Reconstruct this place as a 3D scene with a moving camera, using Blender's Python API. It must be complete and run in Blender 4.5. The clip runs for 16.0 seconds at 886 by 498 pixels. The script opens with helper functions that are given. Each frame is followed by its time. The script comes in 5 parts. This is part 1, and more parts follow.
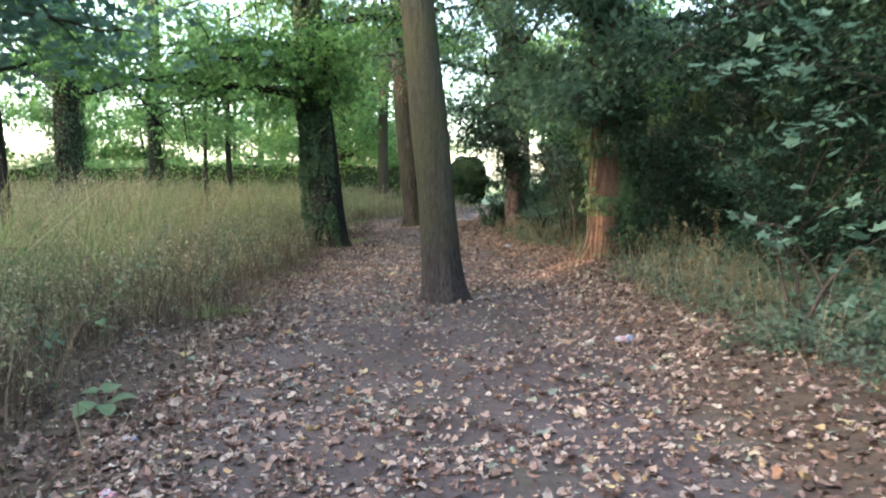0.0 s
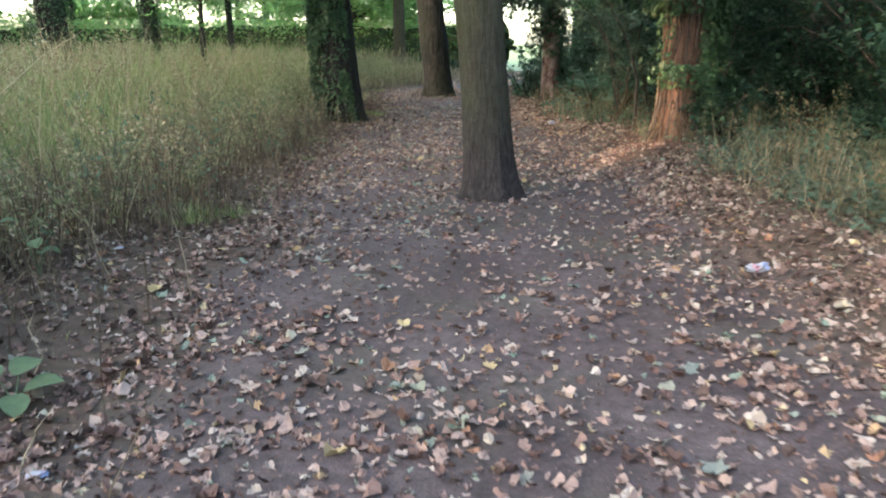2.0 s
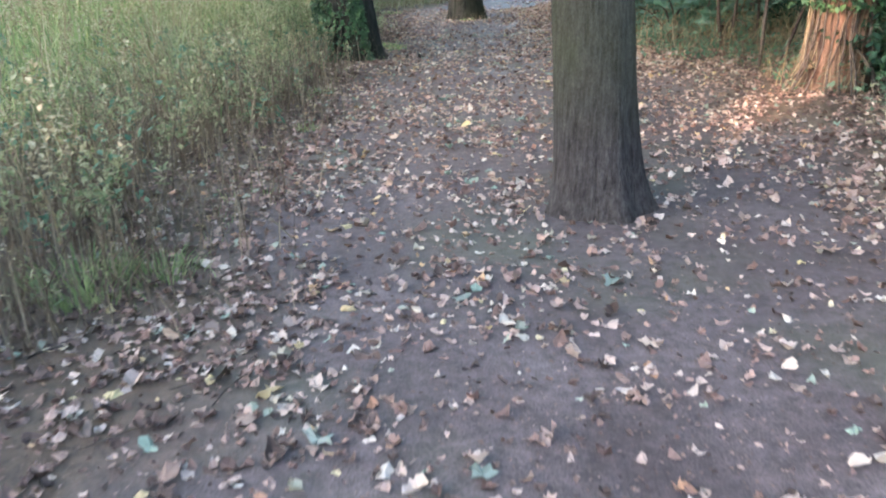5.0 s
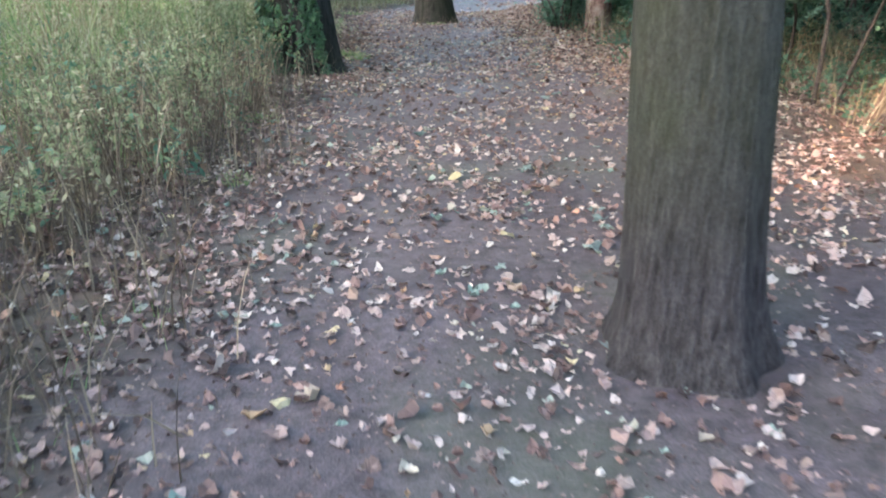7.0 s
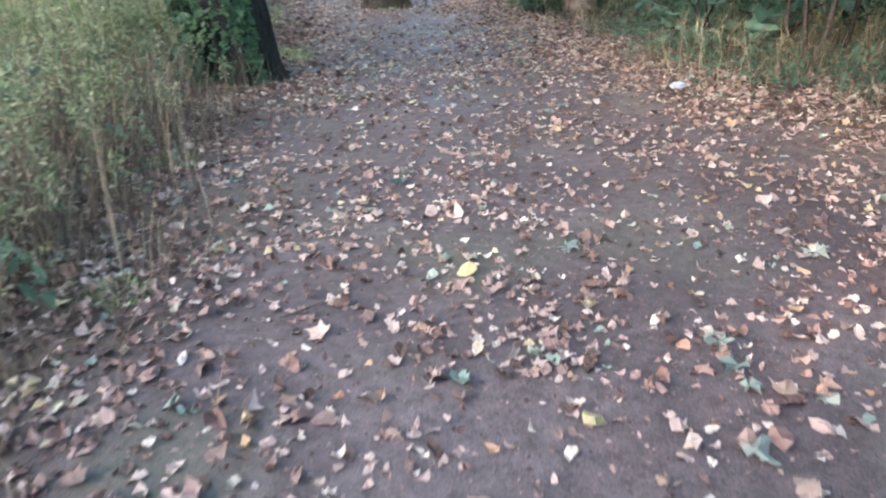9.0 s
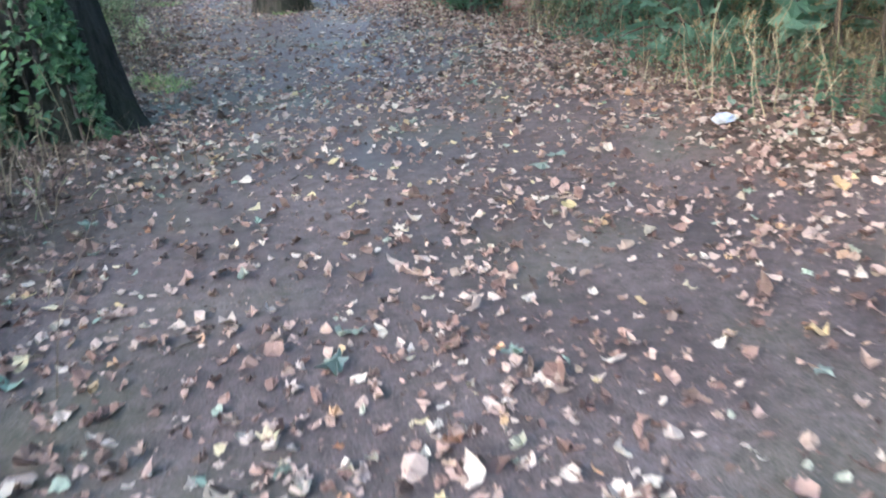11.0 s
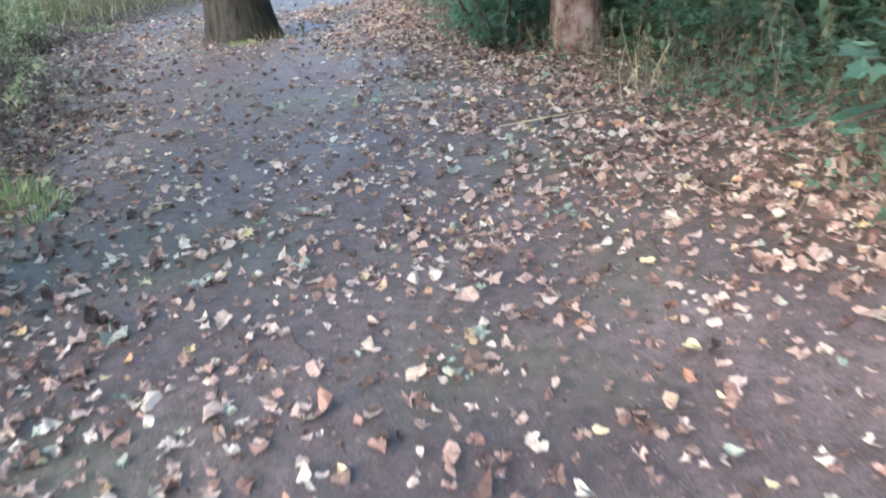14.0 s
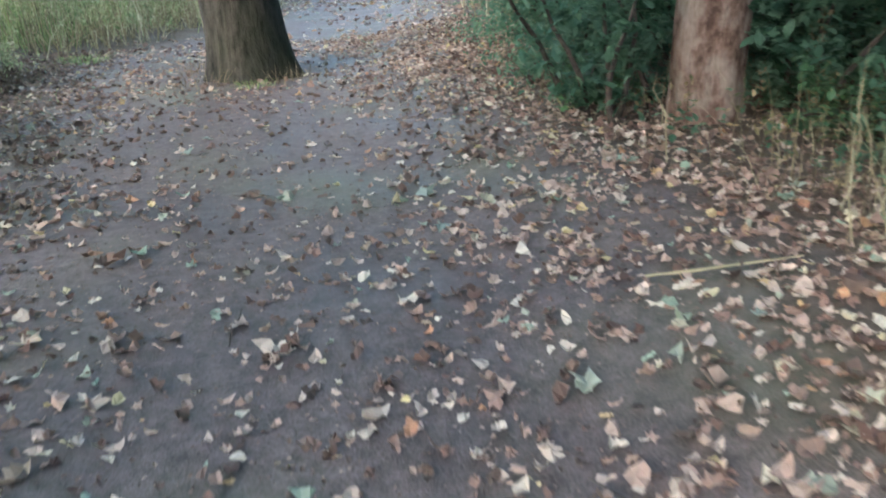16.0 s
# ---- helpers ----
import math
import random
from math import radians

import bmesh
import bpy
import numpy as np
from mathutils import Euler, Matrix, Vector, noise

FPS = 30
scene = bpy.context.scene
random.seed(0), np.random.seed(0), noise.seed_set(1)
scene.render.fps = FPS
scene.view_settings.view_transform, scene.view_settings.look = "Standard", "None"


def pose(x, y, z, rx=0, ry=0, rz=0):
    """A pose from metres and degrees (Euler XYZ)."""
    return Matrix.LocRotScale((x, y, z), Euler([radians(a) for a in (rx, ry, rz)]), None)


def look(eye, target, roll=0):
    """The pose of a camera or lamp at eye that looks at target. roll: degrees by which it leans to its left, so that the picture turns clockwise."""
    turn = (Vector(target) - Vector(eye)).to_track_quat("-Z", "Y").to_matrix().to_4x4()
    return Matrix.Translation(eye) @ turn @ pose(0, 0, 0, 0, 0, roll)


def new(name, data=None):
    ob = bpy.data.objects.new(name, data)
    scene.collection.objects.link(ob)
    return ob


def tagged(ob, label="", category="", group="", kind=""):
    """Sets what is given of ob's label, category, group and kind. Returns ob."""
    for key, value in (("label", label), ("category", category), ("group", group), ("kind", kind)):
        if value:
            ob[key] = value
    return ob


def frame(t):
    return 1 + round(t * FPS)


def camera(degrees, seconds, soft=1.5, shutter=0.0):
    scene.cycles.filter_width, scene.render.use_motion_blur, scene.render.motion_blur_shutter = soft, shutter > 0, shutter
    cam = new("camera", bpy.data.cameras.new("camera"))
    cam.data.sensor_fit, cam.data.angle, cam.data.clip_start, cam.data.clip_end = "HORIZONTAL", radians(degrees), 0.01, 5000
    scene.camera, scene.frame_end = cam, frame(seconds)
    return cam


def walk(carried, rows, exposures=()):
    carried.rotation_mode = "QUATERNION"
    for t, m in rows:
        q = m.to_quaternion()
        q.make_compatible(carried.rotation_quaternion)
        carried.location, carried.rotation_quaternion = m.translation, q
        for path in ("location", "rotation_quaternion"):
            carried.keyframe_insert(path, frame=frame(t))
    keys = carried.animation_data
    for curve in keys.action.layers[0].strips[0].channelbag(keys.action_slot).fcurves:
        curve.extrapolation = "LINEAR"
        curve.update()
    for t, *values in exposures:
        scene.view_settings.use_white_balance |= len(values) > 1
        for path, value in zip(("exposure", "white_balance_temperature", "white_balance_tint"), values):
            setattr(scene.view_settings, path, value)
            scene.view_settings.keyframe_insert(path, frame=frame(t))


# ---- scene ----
cam = camera(62.6, 16.0, soft=1.95, shutter=0.5)
PATH = [
    (0, look((-0.032, -0.081, 1.511), (-0.021, 1.91, 1.322), -0.1)),
    (0.5, look((-0.121, 0.417, 1.477), (-0.108, 2.396, 1.182), -0.4)),
    (1, look((-0.267, 0.904, 1.446), (-0.264, 2.853, 0.999), -0.3)),
    (1.5, look((-0.341, 1.365, 1.472), (-0.332, 3.298, 0.959), -0.1)),
    (2, look((-0.369, 1.791, 1.487), (-0.391, 3.717, 0.945), 0.1)),
    (2.5, look((-0.508, 2.269, 1.459), (-0.55, 4.177, 0.859), 0.1)),
    (3, look((-0.626, 2.769, 1.432), (-0.72, 4.651, 0.761), -0.6)),
    (3.5, look((-0.695, 3.247, 1.432), (-0.807, 5.117, 0.731), -0.9)),
    (4, look((-0.719, 3.751, 1.45), (-0.815, 5.617, 0.735), -0.9)),
    (4.5, look((-0.727, 4.244, 1.47), (-0.809, 6.099, 0.728), -2.0)),
    (5, look((-0.775, 4.747, 1.472), (-0.846, 6.601, 0.725), -1.5)),
    (5.2, look((-0.778, 4.932, 1.485), (-0.831, 6.787, 0.737), -1.2)),
    (7.3, look((-1.053, 6.901, 1.419), (-1.007, 8.752, 0.664), 0.0)),
    (7.5, look((-1.1, 7.095, 1.4), (-1.053, 8.942, 0.635), -0.1)),
    (8, look((-1.138, 7.576, 1.402), (-1.068, 9.425, 0.643), -0.7)),
    (8.5, look((-1.144, 8.043, 1.393), (-1.056, 9.879, 0.605), -1.5)),
    (9, look((-1.173, 8.554, 1.398), (-0.998, 10.378, 0.595), -0.8)),
    (9.2, look((-1.146, 8.744, 1.408), (-0.928, 10.562, 0.603), -0.6)),
    (11.3, look((-1.095, 11.095, 1.268), (-0.685, 12.871, 0.446), -2.5)),
    (11.5, look((-1.068, 11.297, 1.289), (-0.652, 13.072, 0.467), -2.6)),
    (12, look((-0.965, 11.774, 1.298), (-0.534, 13.549, 0.483), -2.7)),
    (12.5, look((-0.935, 12.219, 1.287), (-0.481, 13.994, 0.484), -1.8)),
    (13, look((-0.899, 12.669, 1.283), (-0.407, 14.428, 0.468), -1.6)),
    (13.5, look((-0.879, 13.132, 1.302), (-0.442, 14.906, 0.489), -2.8)),
    (14, look((-0.846, 13.64, 1.297), (-0.388, 15.405, 0.475), -2.6)),
    (14.5, look((-0.769, 14.134, 1.298), (-0.345, 15.921, 0.507), -2.9)),
    (15, look((-0.716, 14.617, 1.273), (-0.313, 16.413, 0.49), -2.2)),
    (15.5, look((-0.645, 15.136, 1.261), (-0.222, 16.928, 0.48), -2.2)),
    (16, look((-0.618, 15.624, 1.263), (-0.207, 17.422, 0.488), -1.9)),
]
EXPOSURES = [(0.0, 3.7, 7050, 12), (0.5, 3.8, 7100, 13), (2.5, 3.65, 6900, 11), (3.0, 3.78, 6850, 11), (3.5, 3.8, 6800, 11), (5.0, 4.3, 6300, 10), (7.5, 4.35, 6100, 12), (9.0, 4.38, 6050, 13),
             (11.5, 4.4, 5700, 10), (12.5, 4.4, 5750, 10), (14.0, 4.75, 6000, 14), (15.0, 4.85, 6100, 14), (15.5, 4.6, 6150, 12), (16.0, 4.45, 6300, 7)]
SKY_STRENGTH = 0.12
SUN_STRENGTH = 0.85
walk(cam, PATH, EXPOSURES)

# ---- sky and sun ----
SUN_AZ = Vector((0.853, 0.522, 0)).normalized()   # the way the sunlight travels over the ground
SUN_EL = 9.0
world = bpy.data.worlds.new("sky")
scene.world = world
world.use_nodes = True
sky = world.node_tree.nodes.new("ShaderNodeTexSky")
sky.sky_type, sky.sun_disc = "NISHITA", False
sky.sun_elevation, sky.sun_rotation = radians(24), math.atan2(-SUN_AZ.x, -SUN_AZ.y)
sky.air_density, sky.dust_density, sky.ozone_density = 1.0, 2.0, 1.0
world.node_tree.links.new(sky.outputs[0], world.node_tree.nodes["Background"].inputs[0])
world.node_tree.nodes["Background"].inputs[1].default_value = SKY_STRENGTH
sun = new("sun", bpy.data.lights.new("sun", "SUN"))
sun.data.energy, sun.data.angle, sun.data.color = SUN_STRENGTH, radians(0.6), (1.0, 0.66, 0.48)
sun.matrix_world = look((0, 0, 0), SUN_AZ - Vector((0, 0, math.tan(radians(SUN_EL)))))

# ---- materials ----
def material(name, rough=0.8, spec=0.3):
    m = bpy.data.materials.new(name)
    m.use_nodes = True
    t = m.node_tree
    b = t.nodes["Principled BSDF"]
    b.inputs["Roughness"].default_value = rough
    b.inputs["Specular IOR Level"].default_value = spec
    return m, t, b


def ramp(t, source, stops, interp="LINEAR"):
    r = t.nodes.new("ShaderNodeValToRGB")
    r.color_ramp.interpolation = interp
    while len(r.color_ramp.elements) < len(stops):
        r.color_ramp.elements.new(0.5)
    for e, (p, c) in zip(r.color_ramp.elements, stops):
        e.position, e.color = p, (*c, 1)
    t.links.new(source, r.inputs[0])
    return r.outputs[0]


def noise_tex(t, scale, detail=4.0, stretch=(1, 1, 1), rough=0.55, use="Object"):
    co = t.nodes.new("ShaderNodeTexCoord")
    mp = t.nodes.new("ShaderNodeMapping")
    mp.inputs["Scale"].default_value = stretch
    n = t.nodes.new("ShaderNodeTexNoise")
    n.inputs["Scale"].default_value, n.inputs["Detail"].default_value, n.inputs["Roughness"].default_value = scale, detail, rough
    t.links.new(co.outputs[use], mp.inputs[0])
    t.links.new(mp.outputs[0], n.inputs["Vector"])
    return n.outputs["Fac"]


def mix(t, fac, a, b, how="MIX"):
    n = t.nodes.new("ShaderNodeMix")
    n.data_type, n.blend_type = "RGBA", how
    for socket, value in ((n.inputs[0], fac), (n.inputs[6], a), (n.inputs[7], b)):
        if isinstance(value, (int, float)):
            socket.default_value = value
        elif isinstance(value, tuple):
            socket.default_value = (*value, 1)
        else:
            t.links.new(value, socket)
    return n.outputs[2]


def bump(t, b, height, strength, distance):
    n = t.nodes.new("ShaderNodeBump")
    n.inputs["Strength"].default_value, n.inputs["Distance"].default_value = strength, distance
    t.links.new(height, n.inputs["Height"])
    t.links.new(n.outputs[0], b.inputs["Normal"])


def foliage(name, stops, glow=0.35, rough=0.5, spec=0.35, grain=60, single=False):
    """Leaf material: each leaf takes its own colour; part of the light passes through."""
    m, t, b = material(name, rough, spec)
    island = t.nodes.new("ShaderNodeObjectInfo").outputs["Random"] if single else t.nodes.new("ShaderNodeNewGeometry").outputs["Random Per Island"]
    col = ramp(t, island, stops)
    col = mix(t, 0.35, col, ramp(t, noise_tex(t, grain), [(0.3, (0.35, 0.35, 0.35)), (0.7, (1, 1, 1))]), "MULTIPLY")
    t.links.new(col, b.inputs["Base Color"])
    tr = t.nodes.new("ShaderNodeBsdfTranslucent")
    t.links.new(col, tr.inputs["Color"])
    mx = t.nodes.new("ShaderNodeMixShader")
    mx.inputs[0].default_value = glow
    t.links.new(b.outputs[0], mx.inputs[1])
    t.links.new(tr.outputs[0], mx.inputs[2])
    t.links.new(mx.outputs[0], t.nodes["Material Output"].inputs[0])
    return m


def bark_material(name, dark, light, moss, ridge=9.0, moss_from=None):
    """Bark with upright furrows, flaking plates and moss stains."""
    m, t, b = material(name, 0.92, 0.12)
    furrow = noise_tex(t, ridge * 4, 5, (1, 1, 0.10), 0.6)
    plate = noise_tex(t, ridge * 2.2, 6, (1, 1, 0.45), 0.7)
    stain = noise_tex(t, 1.7, 5, (1, 1, 0.6), 0.6)
    fine = noise_tex(t, 110, 4, (1, 1, 0.5), 0.7)
    shape = mix(t, 0.45, furrow, plate)
    col = ramp(t, shape, [(0.36, dark), (0.5, tuple((x + y) / 2 for x, y in zip(dark, light))), (0.64, light)])
    grown = ramp(t, stain, [(0.42, (0, 0, 0)), (0.62, (0.75, 0.75, 0.75))])
    if moss_from:
        sep = t.nodes.new("ShaderNodeSeparateXYZ")
        t.links.new(t.nodes.new("ShaderNodeTexCoord").outputs["Object"], sep.inputs[0])
        up = ramp(t, sep.outputs[2], [(moss_from[0], (0, 0, 0)), (moss_from[1], (1, 1, 1))])
        grown = mix(t, 1.0, mix(t, 0.5, grown, (0.75, 0.75, 0.75)), up, "MULTIPLY")
    col = mix(t, grown, col, mix(t, 0.8 if moss_from else 0.65, col, moss))
    col = mix(t, 0.55, col, ramp(t, fine, [(0.32, (0.35, 0.34, 0.33)), (0.62, (1.1, 1.1, 1.1))]), "MULTIPLY")
    t.links.new(col, b.inputs["Base Color"])
    bump(t, b, mix(t, 0.2, shape, fine), 1.0, 0.07)
    return m


BARK = bark_material("bark_brown", (0.024, 0.020, 0.018), (0.10, 0.088, 0.08), (0.078, 0.086, 0.035), 12, (0.4, 1.1))
BARK_DARK = bark_material("bark_dark", (0.005, 0.005, 0.0045), (0.058, 0.054, 0.047), (0.028, 0.034, 0.02), 5)
BARK_RED = bark_material("bark_red", (0.045, 0.027, 0.02), (0.185, 0.115, 0.085), (0.16, 0.13, 0.095), 4)
PLATE, _t, _b = material("bark_plates", 0.85, 0.2)
_n = noise_tex(_t, 8, 6, (1, 1, 0.7), 0.6)
_c = ramp(_t, _n, [(0.38, (0.08, 0.045, 0.034)), (0.47, (0.18, 0.12, 0.093)), (0.55, (0.235, 0.18, 0.15)), (0.75, (0.30, 0.24, 0.205))])
_f = noise_tex(_t, 55, 5, (1, 1, 0.3), 0.7)
_t.links.new(mix(_t, 0.6, _c, ramp(_t, _f, [(0.3, (0.35, 0.33, 0.32)), (0.6, (1, 1, 1))]), "MULTIPLY"), _b.inputs["Base Color"])
bump(_t, _b, mix(_t, 0.5, _n, _f), 1.0, 0.03)
TWIG, _t, _b = material("twig", 0.85, 0.2)
_t.links.new(ramp(_t, noise_tex(_t, 30, 3), [(0.35, (0.028, 0.022, 0.018)), (0.7, (0.085, 0.068, 0.053))]), _b.inputs["Base Color"])

LEAF_CROWN = foliage("leaf_crown", [(0, (0.07, 0.17, 0.055)), (0.5, (0.11, 0.24, 0.075)), (0.85, (0.17, 0.32, 0.10)), (1, (0.23, 0.35, 0.12))], 0.65)
LEAF_LIGHT = foliage("leaf_light", [(0, (0.12, 0.26, 0.085)), (0.6, (0.18, 0.34, 0.115)), (1, (0.26, 0.42, 0.155))], 0.68)
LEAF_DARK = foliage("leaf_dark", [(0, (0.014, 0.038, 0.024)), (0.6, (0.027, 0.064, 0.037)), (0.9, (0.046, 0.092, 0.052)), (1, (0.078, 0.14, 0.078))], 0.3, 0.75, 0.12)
LEAF_IVY = foliage("leaf_ivy", [(0, (0.022, 0.055, 0.022)), (0.7, (0.042, 0.10, 0.038)), (0.95, (0.075, 0.145, 0.055)), (1, (0.16, 0.14, 0.07))], 0.15, 0.5, 0.35)
LEAF_MID = foliage("leaf_mid", [(0, (0.065, 0.135, 0.085)), (0.6, (0.11, 0.20, 0.13)), (1, (0.18, 0.285, 0.185))], 0.62, 0.6, 0.25)
LEAF_BLUE = foliage("leaf_cool", [(0, (0.08, 0.165, 0.11)), (0.6, (0.115, 0.22, 0.15)), (1, (0.165, 0.285, 0.20))], 0.5)
LEAF_CARPET = foliage("leaf_carpet", [(0, (0.05, 0.085, 0.055)), (0.6, (0.085, 0.135, 0.085)), (0.93, (0.13, 0.185, 0.12)), (1, (0.20, 0.17, 0.10))], 0.25, 0.6, 0.3)
LEAF_DOCK = foliage("leaf_dock", [(0, (0.12, 0.20, 0.10)), (1, (0.20, 0.29, 0.16))], 0.4, 0.55, 0.3, 25)
LITTER_STOPS = [
    (0.00, (0.075, 0.045, 0.036)), (0.14, (0.14, 0.083, 0.064)), (0.30, (0.23, 0.143, 0.112)), (0.47, (0.315, 0.22, 0.178)),
    (0.62, (0.375, 0.28, 0.23)), (0.76, (0.42, 0.34, 0.28)), (0.86, (0.47, 0.41, 0.335)), (0.89, (0.46, 0.38, 0.20)), (0.925, (0.32, 0.155, 0.09)),
    (0.965, (0.29, 0.29, 0.22)), (1.00, (0.18, 0.25, 0.19))]
LITTER = foliage("leaf_litter", LITTER_STOPS, 0.12, 0.6, 0.3, 45)
LITTER_SINGLE = foliage("leaf_litter_single", [(0, (0.14, 0.17, 0.145)), (0.3, (0.20, 0.225, 0.185)), (0.45, (0.27, 0.18, 0.13)), (0.7, (0.36, 0.25, 0.19)), (1, (0.42, 0.32, 0.24))], 0.12, 0.6, 0.3, 6, True)
LEAF_DRY = foliage("leaf_dry_single", LITTER_STOPS, 0.12, 0.6, 0.3, 6, True)
LEAF_BLACK = foliage("leaf_blackened", [(0, (0.03, 0.025, 0.022)), (1, (0.07, 0.05, 0.04))], 0.05, 0.7, 0.2, 6, True)
LEAF_PALE = foliage("leaf_pale_underside", [(0, (0.12, 0.155, 0.13)), (0.6, (0.17, 0.205, 0.17)), (1, (0.235, 0.255, 0.21))], 0.12, 0.6, 0.3, 6, True)
LEAF_YELLOW = foliage("leaf_fallen_yellow", [(0, (0.44, 0.35, 0.17)), (0.6, (0.50, 0.42, 0.23)), (1, (0.56, 0.50, 0.32))], 0.15, 0.55, 0.3, 6, True)
LITTER_BROWN = foliage("leaf_litter_brown", [(0, (0.05, 0.036, 0.03)), (0.4, (0.11, 0.074, 0.059)), (0.75, (0.19, 0.13, 0.104)), (1, (0.28, 0.208, 0.163))], 0.1, 0.75, 0.2, 45)
LEAF_STALKY = foliage("leaf_stalky", [(0, (0.15, 0.195, 0.095)), (0.35, (0.23, 0.28, 0.14)), (0.7, (0.345, 0.365, 0.205)), (1, (0.46, 0.42, 0.27))], 0.45, 0.7, 0.2, 20)
LEAF_WITHERED = foliage("leaf_withered", [(0, (0.09, 0.11, 0.05)), (0.4, (0.17, 0.16, 0.085)), (0.75, (0.26, 0.21, 0.125)), (1, (0.34, 0.26, 0.16))], 0.35, 0.75, 0.15, 20)
GRASS_DRY = foliage("grass_dry", [(0, (0.14, 0.11, 0.065)), (0.35, (0.28, 0.23, 0.135)), (0.7, (0.42, 0.37, 0.23)), (1, (0.57, 0.52, 0.36))], 0.4, 0.7, 0.2, 10)
GRASS_OLD = foliage("grass_old", [(0, (0.072, 0.056, 0.039)), (0.5, (0.15, 0.12, 0.08)), (1, (0.27, 0.225, 0.15))], 0.25, 0.75, 0.15, 10)
GRASS_GREEN = foliage("grass_green", [(0, (0.12, 0.19, 0.07)), (0.5, (0.21, 0.29, 0.115)), (0.85, (0.33, 0.39, 0.17)), (1, (0.45, 0.47, 0.25))], 0.5, 0.6, 0.25, 10)

# near-black colour of the inner bodies: the shade between leaves, painted in
SHADE_CORE, _t, _b = material("foliage_shade", 0.95, 0.05)
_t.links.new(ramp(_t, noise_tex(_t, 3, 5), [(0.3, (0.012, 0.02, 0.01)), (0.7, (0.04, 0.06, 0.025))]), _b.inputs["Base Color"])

# ---- shape of the land ----
YL = np.array([-20, 2, 3, 5, 7, 10, 14, 16, 18, 21, 24, 26, 28, 32, 44, 60])
XL = np.array([-1.6, -1.6, -1.65, -2.0, -2.25, -2.45, -2.55, -2.55, -2.4, -2.45, -3.2, -3.2, -2.0, -0.2, 2.2, 2.4])
YR = np.array([-20, 2, 5, 8, 11, 13, 14.5, 17, 19, 20.5, 21.5, 23.5, 25.5, 31, 44, 60])
XR = np.array([2.2, 2.2, 2.05, 2.1, 2.3, 2.05, 1.6, 1.35, 1.3, 1.12, 1.05, 1.4, 2.0, 3.3, 4.4, 4.8])
rng = np.random.default_rng(7)
GRID = rng.random((64, 64))


def vnoise(x, y, scale):
    """Smooth value noise in 0..1."""
    x, y = np.asarray(x) / scale + 31.7, np.asarray(y) / scale + 17.3
    i, j = np.floor(x).astype(int), np.floor(y).astype(int)
    u, v = x - i, y - j
    u, v = u * u * (3 - 2 * u), v * v * (3 - 2 * v)
    g = lambda a, b: GRID[a % 64, b % 64]
    return (g(i, j) * (1 - u) + g(i + 1, j) * u) * (1 - v) + (g(i, j + 1) * (1 - u) + g(i + 1, j + 1) * u) * v


def inside(x, y):
    """Metres inside the trodden path (negative: outside it)."""
    w = (vnoise(x, y, 0.9) - 0.5) * 0.7 + (vnoise(x, y, 0.25) - 0.5) * 0.25
    return np.minimum(x - np.interp(y, YL, XL), np.interp(y, YR, XR) - x) + w


def ground_z(x, y):
    x, y = np.asarray(x, float), np.asarray(y, float)
    d = inside(x, y)
    off = np.clip(-d, 0, 3)
    z = 0.03 * (vnoise(x, y, 1.6) - 0.5) + 0.012 * (vnoise(x, y, 0.35) - 0.5)
    z = z + off * 0.03 * (0.5 + vnoise(x, y, 0.8)) + 0.05 * np.clip(off, 0, 1) * (vnoise(x, y, 0.5) - 0.4)
    k = np.clip((y - 12) / 2.5, 0, 1)
    k = np.clip(((0.7 + 0.7 * k) - (np.interp(y, YR, XR) - x)) / (1.0 + 0.4 * k), 0, 1)
    z = z + 0.2 * k * k * (3 - 2 * k) * np.clip((y + 1) / 3, 0, 1) * np.clip((40 - y) / 10, 0, 1)
    return z + 0.28 * np.clip((-x - 5) / 6, 0, 1) * np.clip((y - 4) / 8, 0, 1)


# ---- mesh helpers ----
def fast_mesh(name, verts, faces, mat, smooth=False):
    """A mesh from arrays: verts (n, 3) and faces (m, 3 or 4)."""
    me = bpy.data.meshes.new(name)
    n, (m, k) = len(verts), faces.shape
    me.vertices.add(n)
    me.vertices.foreach_set("co", np.ascontiguousarray(verts, np.float32).ravel())
    me.loops.add(m * k)
    me.loops.foreach_set("vertex_index", np.ascontiguousarray(faces, np.int32).ravel())
    me.polygons.add(m)
    me.polygons.foreach_set("loop_start", np.arange(0, m * k, k, dtype=np.int32))
    me.polygons.foreach_set("use_smooth", np.full(m, smooth))
    me.materials.append(mat)
    me.update(calc_edges=True)
    return me


def part(name, me, parent, label=""):
    ob = new(name, me)
    ob.parent = parent
    return tagged(ob, label) if label else ob


def empty(name, x, y, z, label, category, group=""):
    ob = new(name)
    ob.location = (x, y, z)
    ob.empty_display_size = 0.1
    return tagged(ob, label, category, group)


